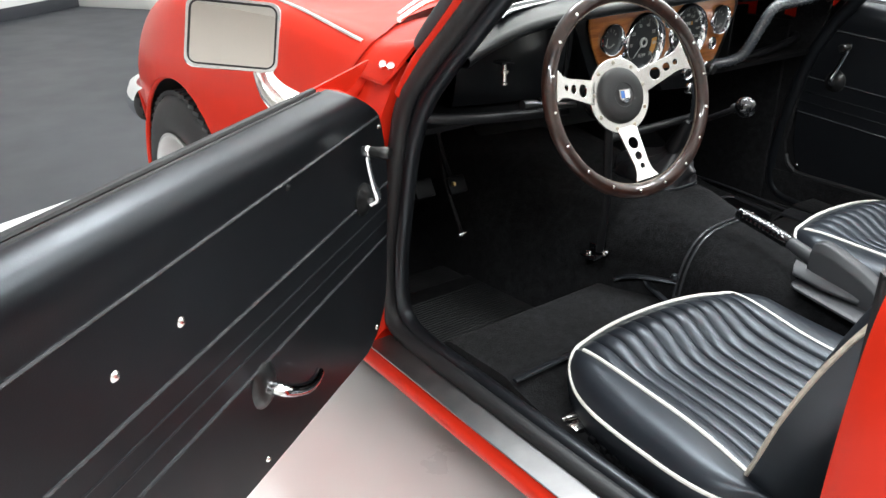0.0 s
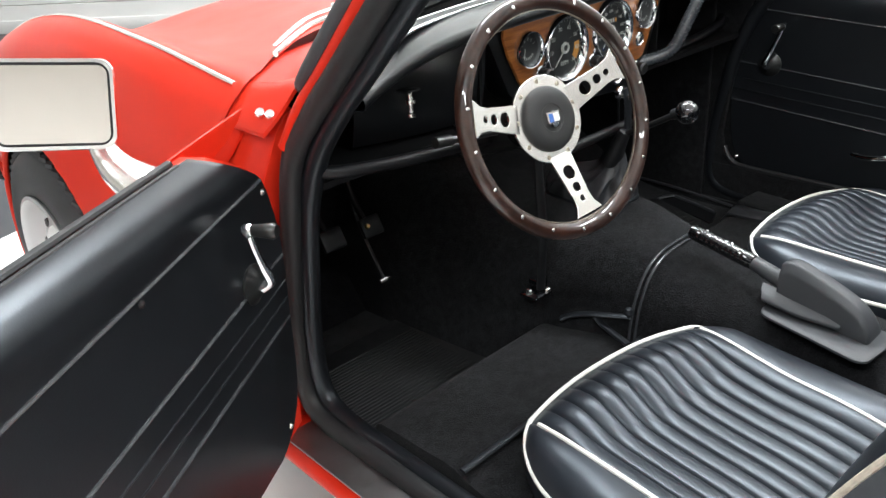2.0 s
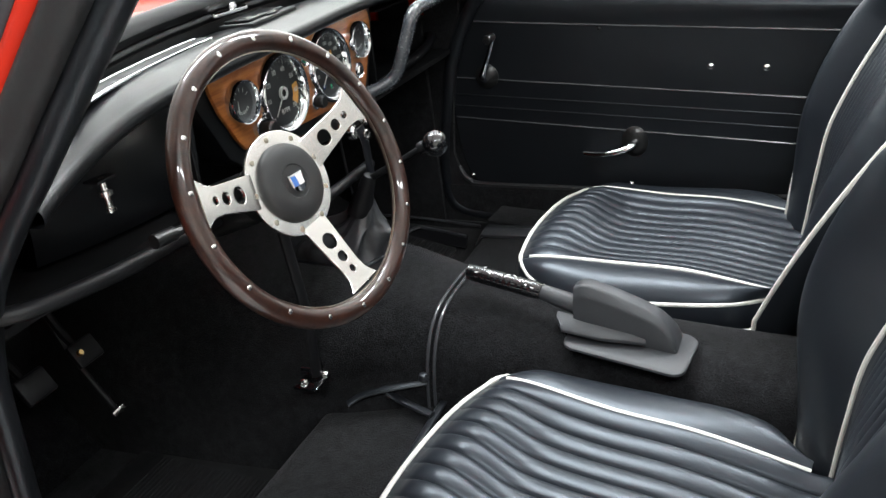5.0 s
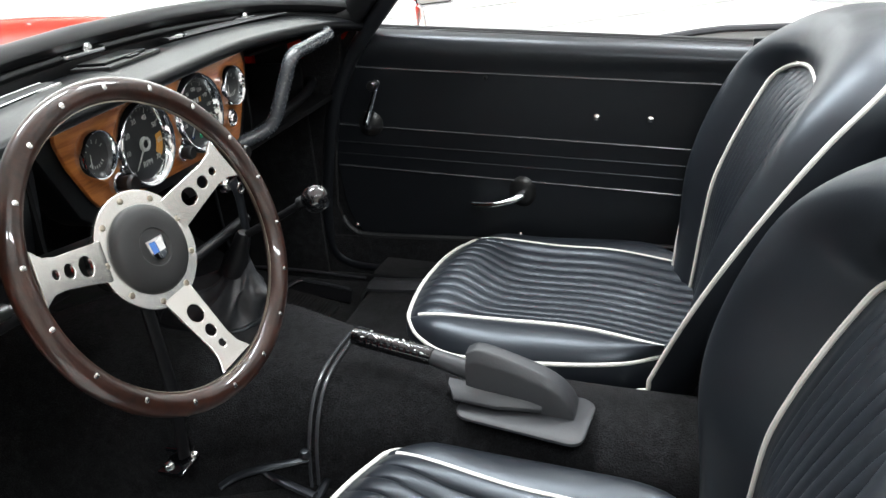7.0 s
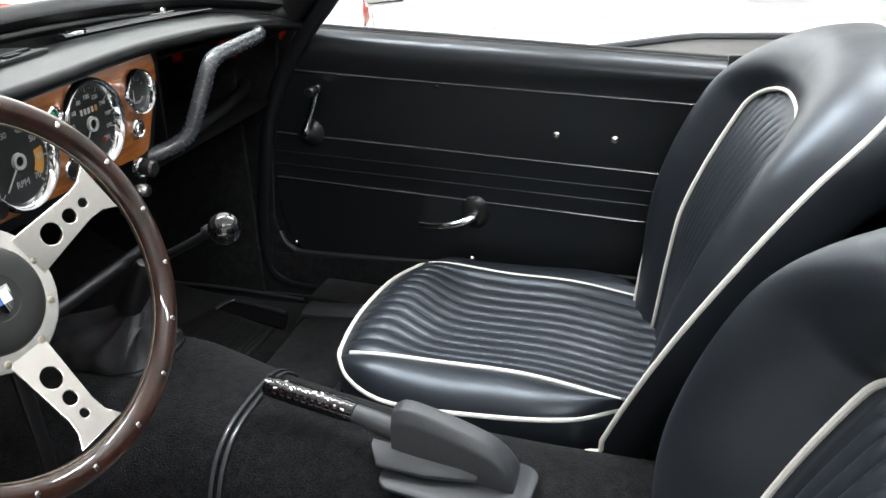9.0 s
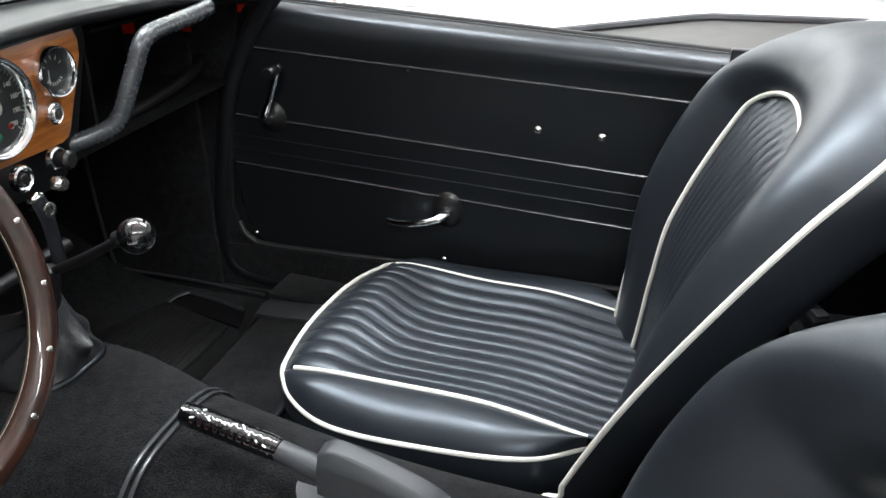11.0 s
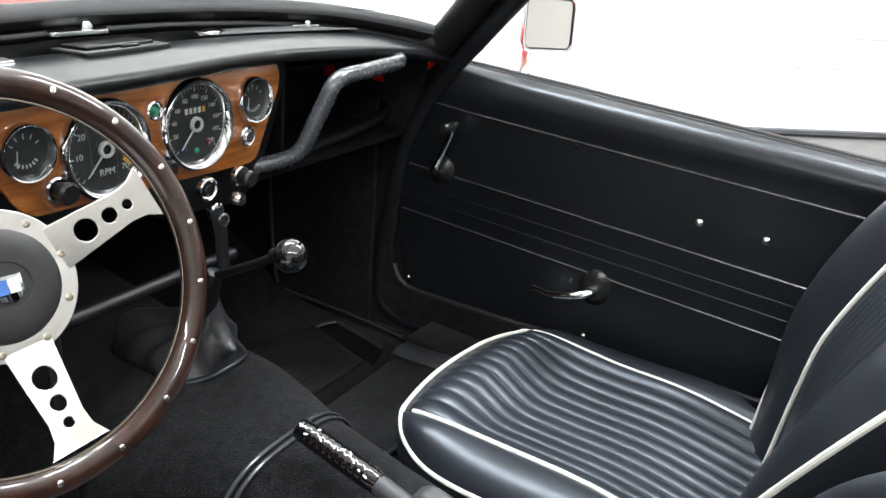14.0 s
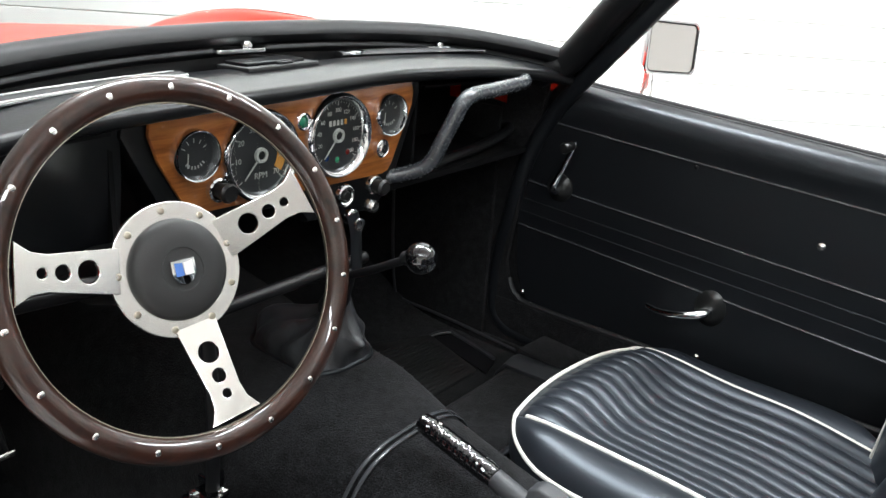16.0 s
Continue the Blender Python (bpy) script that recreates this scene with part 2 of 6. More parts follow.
def sweep(bm, pts, r, n=10, closed=False, flat=1.0, up=(0, 0, 1)):
    """A tube along the points; r is one radius or one for each point; flat squeezes it along its up side."""
    pts = [Vector(p) for p in pts]
    k = len(pts)
    rings = []
    side = None
    for i in range(k):
        a = pts[(i - 1) % k] if closed or i > 0 else pts[0]
        b = pts[(i + 1) % k] if closed or i < k - 1 else pts[-1]
        d = (b - a).normalized()
        if side is None:
            side = d.cross(Vector(up))
            if side.length < 1e-3:
                side = d.cross(Vector((1, 0, 0)))
        side = (side - d * side.dot(d)).normalized()
        nn = d.cross(side)
        rad = r[i] if isinstance(r, (list, tuple)) else r
        rings.append([bm.verts.new(pts[i] + rad * (math.cos(2 * math.pi * j / n) * side + flat * math.sin(2 * math.pi * j / n) * nn)) for j in range(n)])
    for i in range(k if closed else k - 1):
        p, q = rings[i], rings[(i + 1) % k]
        off = 0
        if closed and i == k - 1:
            off = min(range(n), key=lambda o: (p[0].co - q[o].co).length)
        for j in range(n):
            bm.faces.new((p[j], p[(j + 1) % n], q[(j + 1 + off) % n], q[(j + off) % n]))
    if not closed:
        bm.faces.new(rings[0])
        bm.faces.new(rings[-1])
    return bm


def lathe(bm, prof, n=32, m=None):
    """Turns (radius, height) points round the local z axis."""
    m = m or Matrix.Identity(4)
    rings = []
    for r, h in prof:
        if r < 1e-6:
            rings.append([bm.verts.new(m @ Vector((0, 0, h)))])
        else:
            rings.append([bm.verts.new(m @ Vector((r * math.cos(2 * math.pi * j / n), r * math.sin(2 * math.pi * j / n), h))) for j in range(n)])
    for p, q in zip(rings, rings[1:]):
        for j in range(n):
            f = [p[j % len(p)], p[(j + 1) % len(p)], q[(j + 1) % len(q)], q[j % len(q)]]
            f = list(dict.fromkeys(f))
            if len(f) > 2:
                bm.faces.new(f)
    return bm


def surf(bm, f, nu, nv, flip=False):
    """A grid of f(u, v), u and v from 0 to 1. Returns its rows of vertices."""
    g = [[bm.verts.new(f(i / nu, j / nv)) for i in range(nu + 1)] for j in range(nv + 1)]
    for j in range(nv):
        for i in range(nu):
            bm.faces.new((g[j][i], g[j][i + 1], g[j + 1][i + 1], g[j + 1][i]))
    return g


def slab(f, normal, thick, nu, nv):
    """A closed sheet: the grid f and its copy moved along normal."""
    bm = bmesh.new()
    n = Vector(normal) * thick
    a = surf(bm, f, nu, nv)
    b = surf(bm, lambda u, v: f(u, v) + n, nu, nv)
    edge = lambda g: g[0][:-1] + [r[-1] for r in g[:-1]] + g[-1][:0:-1] + [r[0] for r in g[:0:-1]]
    ea, eb = edge(a), edge(b)
    k = len(ea)
    for i in range(k):
        bm.faces.new((ea[i], ea[(i + 1) % k], eb[(i + 1) % k], eb[i]))
    return bm


def prism(bm, pts, depth, m=None, bevel=0.0):
    """A polygon in local xy, from z = 0 to depth."""
    m = m or Matrix.Identity(4)
    lo = [bm.verts.new(m @ Vector((x, y, 0))) for x, y in pts]
    hi = [bm.verts.new(m @ Vector((x, y, depth))) for x, y in pts]
    k = len(pts)
    top = bm.faces.new(hi)
    bm.faces.new(lo[::-1])
    for i in range(k):
        bm.faces.new((lo[i], lo[(i + 1) % k], hi[(i + 1) % k], hi[i]))
    if bevel > 0:
        bmesh.ops.bevel(bm, geom=list(top.edges), offset=bevel, segments=2, affect="EDGES", profile=0.5)
    return bm


def plate(name, loops, thick, bevel, mat, parent, label="", m=None):
    """A flat plate with holes: the first loop is the outline, the others are holes."""
    cu = bpy.data.curves.new(name, "CURVE")
    cu.dimensions, cu.fill_mode, cu.extrude, cu.bevel_depth, cu.bevel_resolution = "2D", "BOTH", thick / 2, bevel, 2
    for loop in loops:
        sp = cu.splines.new("POLY")
        sp.points.add(len(loop) - 1)
        for q, (x, y) in zip(sp.points, loop):
            q.co = (x, y, 0, 1)
        sp.use_cyclic_u = True
    tmp = bpy.data.objects.new(name, cu)
    me = bpy.data.meshes.new_from_object(tmp)
    bpy.data.objects.remove(tmp)
    bpy.data.curves.remove(cu)
    return finish(name, me, mat, parent, label, 30, m)


def lettering(text, size, mat, parent, m, name="lettering"):
    cu = bpy.data.curves.new(name, "FONT")
    cu.body, cu.size, cu.align_x, cu.align_y, cu.extrude = text, size, "CENTER", "CENTER", 0.0002
    tmp = bpy.data.objects.new(name, cu)
    me = bpy.data.meshes.new_from_object(tmp)
    bpy.data.objects.remove(tmp)
    bpy.data.curves.remove(cu)
    return finish(name, me, mat, parent, "", 30, m)


def ring(r, n=24, cx=0.0, cy=0.0):
    return [(cx + r * math.cos(2 * math.pi * i / n), cy + r * math.sin(2 * math.pi * i / n)) for i in range(n)]


def rounded(w, h, r, n=5):
    out = []
    for sx, sy, a0 in ((1, 1, 0), (-1, 1, 90), (-1, -1, 180), (1, -1, 270)):
        for i in range(n + 1):
            a = radians(a0 + 90 * i / n)
            out.append((sx * (w / 2 - r) + r * math.cos(a), sy * (h / 2 - r) + r * math.sin(a)))
    return out


def mix(a, b, t):
    return a + (b - a) * t


def smooth(a, b, x):
    t = max(0.0, min(1.0, (x - a) / (b - a)))
    return t * t * (3 - 2 * t)


def curve1(pts, x):
    """Smooth value of a table of (x, y) pairs at x."""
    if x <= pts[0][0]:
        return pts[0][1]
    for i in range(len(pts) - 1):
        (x0, y0), (x1, y1) = pts[i], pts[i + 1]
        if x <= x1:
            ya = pts[i - 1] if i else (2 * x0 - x1, 2 * y0 - y1)
            yb = pts[i + 2] if i + 2 < len(pts) else (2 * x1 - x0, 2 * y1 - y0)
            m0 = (y1 - ya[1]) / (x1 - ya[0]) * (x1 - x0)
            m1 = (yb[1] - y0) / (yb[0] - x0) * (x1 - x0)
            t = (x - x0) / (x1 - x0)
            return (2 * t ** 3 - 3 * t * t + 1) * y0 + (t ** 3 - 2 * t * t + t) * m0 + (-2 * t ** 3 + 3 * t * t) * y1 + (t ** 3 - t * t) * m1
    return pts[-1][1]

# ---- the room ----
ROOM = pose(0, 0, GROUND, 0, 0, 36.87)
RX0, RX1, RY0, RY1, RH = -5.0, 4.5, -5.0, 5.24, 3.4
COURSE = 0.215


def block_wall(name, m, length, label, paint=None):
    """A wall in local x and z whose face is local y = 0, with the room on the -y side: a backing and its courses."""
    paint = paint or WALL
    bm = bmesh.new()
    flush = 0.0 if paint is WALL and name != "wall_south" else 0.03
    box(bm, (length / 2, 0.09 - flush, RH / 2), (length, 0.15, RH))
    w = part(name, bm, paint, None, "", m=m)
    tagged(w, label, "wall", kind="structure")
    k = int(RH / COURSE)
    bm = bmesh.new()
    box(bm, (0, 0, 0), (length, 0.03, COURSE - 0.006), 0.003, seg=1)
    bmesh.ops.recalc_face_normals(bm, faces=bm.faces)
    me = bpy.data.meshes.new("course")
    bm.to_mesh(me)
    bm.free()
    me.materials.append(paint)
    for i in range(k if paint is WALL and name != "wall_south" else 0):
        c = new("course", me)
        c.parent = w
        c.matrix_local = Matrix.Translation((length / 2, 0.0, (i + 0.5) * COURSE))
    return w


block_wall("wall_east", ROOM @ pose(RX1, RY1, 0, 0, 0, -90), RY1 - RY0, "white painted block wall with long horizontal courses")
block_wall("wall_north", ROOM @ pose(RX0, RY1, 0), RX1 - RX0, "white painted wall above the grey floor")
# unseen west and south walls close the room
block_wall("wall_west", ROOM @ pose(RX0, RY0, 0, 0, 0, 90), RY1 - RY0, "beige painted block wall of the garage", BACK_WALL)
block_wall("wall_south", ROOM @ pose(RX1, RY0, 0, 0, 0, 180), RX1 - RX0, "unseen south wall of the garage, darkened for the mirror", DIMMED_WALL)
bm = bmesh.new()
box(bm, ((RX0 + RX1) / 2, (RY0 + RY1) / 2, RH + 0.05), (RX1 - RX0 + 0.4, RY1 - RY0 + 0.4, 0.1))
tagged(part("ceiling", bm, CEIL, m=ROOM), "plain white garage ceiling", "ceiling", kind="structure")
bm = bmesh.new()
box(bm, ((RX0 + RX1) / 2, (RY0 + RY1) / 2, -0.05), (RX1 - RX0 + 0.4, RY1 - RY0 + 0.4, 0.1))
tagged(part("floor", bm, FLOOR, m=ROOM), "dark grey painted concrete garage floor", "floor", kind="structure")
bm = bmesh.new()
prism(bm, [(-3.5, -8.1), (5.62, -5.75), (4.05, 0.0), (-3.5, 0.0)], 0.004)
tagged(part("floor_white", bm, WHITE_FLOOR, m=pose(-0.79, 1.905, GROUND, 0, 0, 22)), "glossy white painted floor area under the car", "floor", kind="structure")
for nm, m, ln in (("baseboard_north", ROOM @ pose(RX0, RY1 - 0.02, 0), RX1 - RX0), ("baseboard_east", ROOM @ pose(RX1 - 0.02, RY1, 0, 0, 0, -90), RY1 - RY0)):
    bm = bmesh.new()
    box(bm, (ln / 2, -0.006, 0.05), (ln, 0.012, 0.1), 0.003)
    tagged(part(nm, bm, FLOOR if nm == "baseboard_north" else WALL, m=m), "painted skirting along the wall", "skirting", kind="structure")

# unidentified low grey slab with a raised rim, beyond the car; legs are added
SLAB_PLAN = [(1.70, 0.32), (2.25, -0.36), (2.54, -0.73), (2.585, -0.82), (2.60, -1.15), (2.62, -1.95), (1.55, -1.95), (1.35, -0.10)]
table = thing("low_grey_slab", "unidentified low dark grey slab with a raised rim, standing beside the car", "table", pose(2.1, -0.9, GROUND))
bm = bmesh.new()
prism(bm, [(x - 2.1, y + 0.9) for x, y in SLAB_PLAN][::-1], 0.030, pose(0, 0, 0.385), 0.004)
part("slab_top", bm, SLAB_GREY, table, "dull dark grey top")
bm = bmesh.new()
sweep(bm, [(x - 2.1, y + 0.9, 0.424) for x, y in SLAB_PLAN], 0.016, 8, closed=True)
part("rim", bm, GREY_RUBBER, table, "grey raised rim")
for x, y in ((1.75, 0.10), (2.48, -0.80), (2.52, -1.85), (1.65, -1.85)):
    bm = bmesh.new()
    box(bm, (x - 2.1, y + 0.9, 0.193), (0.05, 0.05, 0.385), 0.004)
    part("leg", bm, BLACK_METAL, table)

# ---- car body ----
body = thing("car_body", "bright red two-seat roadster body on a white floor", "car", pose(0, 0, GROUND))
BZ = Matrix.Translation((0, 0, -GROUND))


def bpart(name, bm, mat, label="", sharp=38, parent=None):
    """A part of the car given in world places."""
    if parent is None:
        bm.transform(BZ)
        return part(name, bm, mat, body, label, sharp)
    return part(name, bm, mat, parent, label, sharp)


# stations of the front: y, then (half width, height) from the middle outwards and down
HUB_Y, HUB_Z, ARCH = 0.88, GROUND + 0.285, 0.325
FRONT = [
    (0.165, [(0, 0.905), (0.25, 0.898), (0.48, 0.872), (0.56, 0.858), (0.62, 0.848), (0.662, 0.80), (0.70, 0.70), (0.712, 0.52), (0.705, 0.36), (0.67, 0.22)]),
    (0.443, [(0, 0.905), (0.25, 0.892), (0.45, 0.860), (0.55, 0.862), (0.615, 0.878), (0.672, 0.835), (0.715, 0.70), (0.725, 0.52), (0.715, 0.36), (0.68, 0.22)]),
    (0.817, [(0, 0.880), (0.25, 0.862), (0.43, 0.835), (0.53, 0.855), (0.60, 0.888), (0.675, 0.835), (0.725, 0.70), (0.735, 0.52), (0.72, 0.36), (0.68, 0.22)]),
    (1.107, [(0, 0.82), (0.25, 0.80), (0.43, 0.785), (0.53, 0.82), (0.60, 0.848), (0.675, 0.80), (0.72, 0.68), (0.725, 0.52), (0.70, 0.38), (0.66, 0.26)]),
    (1.315, [(0, 0.70), (0.25, 0.69), (0.42, 0.69), (0.52, 0.74), (0.585, 0.765), (0.645, 0.72), (0.68, 0.62), (0.68, 0.50), (0.65, 0.40), (0.60, 0.32)]),
    (1.406, [(0, 0.58), (0.25, 0.575), (0.42, 0.58), (0.50, 0.60), (0.55, 0.61), (0.59, 0.59), (0.61, 0.55), (0.61, 0.48), (0.58, 0.42), (0.52, 0.38)]),
]


def front_point(y, w):
    """w from 0 (the middle) to 1 (the lower edge)."""
    k = w * 9
    i = min(8, int(k))
    rows = []
    for j in range(10):
        rows.append(Vector((curve1([(s[0], s[1][j][0]) for s in FRONT], y), y, curve1([(s[0], s[1][j][1]) for s in FRONT], y))))
    a, b, c, d = rows[max(0, i - 1)], rows[i], rows[i + 1], rows[min(9, i + 2)]
    t = k - i
    return 0.5 * ((2 * b) + (c - a) * t + (2 * a - 5 * b + 4 * c - d) * t * t + (3 * b - a - 3 * c + d) * t ** 3)


SCREEN = [(0, 0.150, 0.942), (0.2, 0.135, 0.939), (0.40, 0.085, 0.928), (0.52, 0.015, 0.909), (0.585, -0.045, 0.892)]


def screen_foot(x):
    a = abs(x)
    return Vector((x, curve1([(p[0], p[1]) for p in SCREEN], a), curve1([(p[0], p[2]) for p in SCREEN], a)))


BONNET_REAR = [(0, 0.285), (0.25, 0.278), (0.40, 0.262), (0.49, 0.235), (0.575, 0.168), (0.625, 0.138), (0.66, 0.146), (0.69, 0.165), (0.72, 0.190)]


def rear_edge_y(x, z):
    """Where the bonnet ends at the rear, at this half width."""
    return curve1(BONNET_REAR, x)


bm = bmesh.new()
for side in (-1, 1):
    def fp(u, v):
        p = front_point(mix(rear_edge_y(front_point(0.165, v).x, front_point(0.165, v).z), 1.405, u), v)
        return Vector((side * p.x, p.y, p.z))
    surf(bm, fp, 100, 64)
gone = []
for f in bm.faces:
    c = f.calc_center_median()
    if abs(c.x) > 0.60 and c.z < 0.74 and math.hypot(c.y - HUB_Y, c.z - HUB_Z) < ARCH:
        gone.append(f)
bmesh.ops.delete(bm, geom=gone, context="FACES")
for v in bm.verts:
    if v.is_boundary and abs(v.co.x) > 0.60 and math.hypot(v.co.y - HUB_Y, v.co.z - HUB_Z) < ARCH + 0.03 and v.co.z > 0.235:
        d = Vector((0, v.co.y - HUB_Y, v.co.z - HUB_Z))
        d = d.normalized() * ARCH
        v.co.y, v.co.z = HUB_Y + d.y, HUB_Z + d.z
bpart("bonnet", bm, RED, "glossy red one-piece bonnet and front wings", 60)

# wheel arch lips, inner wells, beading
for side in (-1, 1):
    bm = bmesh.new()
    pts = []
    for i in range(33):
        a = radians(-18 + 216 * i / 32)
        pts.append((side * 0.722, HUB_Y + ARCH * math.cos(a), HUB_Z + ARCH * math.sin(a)))
    sweep(bm, pts, 0.007, 8, up=(1, 0, 0))
    bpart("wheel_arch_lip", bm, RED)
    bm = bmesh.new()
    surf(bm, lambda u, v: Vector((side * mix(0.42, 0.715, v), HUB_Y + (ARCH + 0.012) * math.cos(radians(-20 + 220 * u)), HUB_Z + (ARCH + 0.012) * math.sin(radians(-20 + 220 * u)))), 28, 3)
    bpart("wheel_well", bm, BLACK_METAL)
    bm = bmesh.new()
    box(bm, (side * 0.42, HUB_Y, HUB_Z + 0.1), (0.01, 0.66, 0.5))
    bpart("inner_wing", bm, BLACK_METAL)
    bm = bmesh.new()
    pts = [front_point(mix(0.163, 1.24, i / 30), 4 / 9) for i in range(31)]
    sweep(bm, [(side * p.x, p.y, p.z + 0.001) for p in pts], 0.0046, 8, flat=0.8)
    bpart("wing_beading", bm, ALU, "thin chrome beading along the wing seam")

# scuttle panel between bonnet and windscreen, with the posts' outer faces
bm = bmesh.new()


def scuttle(u, v):
    x = mix(-0.60, 0.60, u)
    f = screen_foot(x)
    f.z -= 0.020
    f.y += 0.012
    w = min(abs(x) / 0.62, 1) * 4 / 9
    y = rear_edge_y(abs(x), 0) + 0.010
    q = Vector((x, y, front_point(y, w).z - 0.003))
    return f.lerp(q, v)


surf(bm, scuttle, 40, 6)
bpart("scuttle", bm, RED, "red scuttle panel below the windscreen")
for side in (-1, 1):
    # front shut face of the door opening, and the corner of the scuttle over it
    bm = bmesh.new()
    post = [(0.61, 0.835), (0.625, 0.825), (0.636, 0.80), (0.668, 0.70), (0.690, 0.52), (0.690, 0.36), (0.660, 0.22), (0.61, 0.22), (0.61, 0.5), (0.61, 0.7)]
    ring0 = [bm.verts.new((side * (x - 0.002), 0.215, z - 0.004)) for x, z in post]
    ring1 = [bm.verts.new((side * x, 0.105 if z < 0.6 else mix(0.105, 0.03, (z - 0.6) / 0.25), z)) for x, z in post]
    bm.faces.new(ring0)
    bm.faces.new(ring1)
    for i in range(len(post)):
        j = (i + 1) % len(post)
        bm.faces.new((ring0[i], ring0[j], ring1[j], ring1[i]))
    bmesh.ops.bevel(bm, geom=list(bm.edges), offset=0.004, segments=2, affect="EDGES", profile=0.5)
    bpart("hinge_post", bm, RED, "red painted door hinge post")
    bm = bmesh.new()
    for dx, dy in ((0.0, 0.0), (0.012, 0.016)):
        lathe(bm, [(0, 0.006), (0.006, 0.005), (0.008, 0.0), (0.008, -0.004)], 14, Matrix.Translation((side * (0.640 + dx * 0.3), 0.044 + dy * 1.2, 0.829)) @ look((0, 0, 0), (-side * 0.5, 0.7, -0.55)).to_3x3().to_4x4())
    bpart("bolt", bm, CHROME, "two chrome hinge bolts")

# cowl corner under the bonnet's rear edge
for side in (-1, 1):
    def cowl(u, v):
        p = front_point(0.165, mix(3.0, 4.9, u) / 9)
        y0 = curve1([(0.45, 0.075), (0.55, 0.035), (0.60, 0.020), (0.64, 0.030), (0.68, 0.075), (0.71, 0.104)], p.x)
        y = mix(y0, 0.235, v)
        rise = 0.022 * smooth(0.650, 0.598, p.x) * (1 - smooth(-0.02, 0.15, y))
        return Vector((side * (p.x - 0.0035), y, p.z - 0.0035 + rise))
    bm = slab(cowl, (-side * 0.4, 0, -0.9), 0.006, 40, 8)
    bpart("cowl_corner", bm, RED, "red cowl corner behind the bonnet", 60)

# turned flange along the bonnet's rear corner
for side in (-1, 1):
    def flange(u, v):
        p = front_point(0.165, mix(4.15, 6.2, u) / 9)
        y = rear_edge_y(p.x, p.z)
        return Vector((side * (p.x - 0.002 - 0.020 * v), y + 0.004 - 0.022 * v * math.sin(math.pi * min(1, u * 1.1 + 0.1)), p.z - 0.004 - 0.010 * v))
    bm = slab(flange, (-side * 0.7, 0.3, -0.6), 0.003, 24, 6)
    bpart("bonnet_flange", bm, RED, "turned red flange of the bonnet edge", 60)

# sills
for side in (-1, 1):
    bm = bmesh.new()
    prof = [(0.597, 0.20), (0.597, 0.298), (0.607, 0.303), (0.688, 0.301), (0.700, 0.295), (0.704, 0.284), (0.697, 0.266), (0.662, 0.232), (0.622, 0.195)]
    r0 = [bm.verts.new((side * x, 0.12, z)) for x, z in prof]
    r1 = [bm.verts.new((side * x, -0.82, z)) for x, z in prof]
    for i in range(len(prof)):
        j = (i + 1) % len(prof)
        bm.faces.new((r0[i], r0[j], r1[j], r1[i]))
    bm.faces.new(r0)
    bm.faces.new(r1)
    bmesh.ops.bevel(bm, geom=[e for e in bm.edges if abs(e.verts[0].co.y - e.verts[1].co.y) > 0.5], offset=0.004, segments=2, affect="EDGES", profile=0.5)
    bpart("sill", bm, RED, "red painted door sill")
    bm = bmesh.new()
    box(bm, (side * 0.666, -0.36, 0.3055), (0.054, 0.87, 0.003), 0.001, seg=1)
    bpart("tread_plate", bm, PLATE, "scuffed polished sill tread plate")
    # the door opening's rubber seal
    path = [(-0.315, 1.14), (-0.19, 1.01), (-0.088, 0.90), (-0.03, 0.838), (0.022, 0.77), (0.052, 0.68), (0.078, 0.56), (0.095, 0.46), (0.095, 0.37), (0.07, 0.325), (0.01, 0.311), (-0.12, 0.308), (-0.45, 0.308), (-0.70, 0.310), (-0.76, 0.33), (-0.785, 0.40), (-0.79, 0.55), (-0.79, 0.78)]
    bm = bmesh.new()
    sweep(bm, spline([(side * (0.628 if z < 0.8 else mix(0.626, 0.575, (z - 0.8) / 0.34)), y, z) for y, z in path], 6), 0.017, 10, up=(1, 0, 0))
    bpart("door_seal", bm, RUBBER, "black rubber door seal")
    bm = bmesh.new()
    sweep(bm, spline([(side * (0.606 if z < 0.8 else mix(0.604, 0.555, (z - 0.8) / 0.34)), y - (0.014 if z < 0.7 else 0.026), z + (0.006 if z < 0.36 else 0)) for y, z in path], 6), 0.016, 10, up=(1, 0, 0))
    bpart("door_edge_trim", bm, VINYL, "black edge trim")

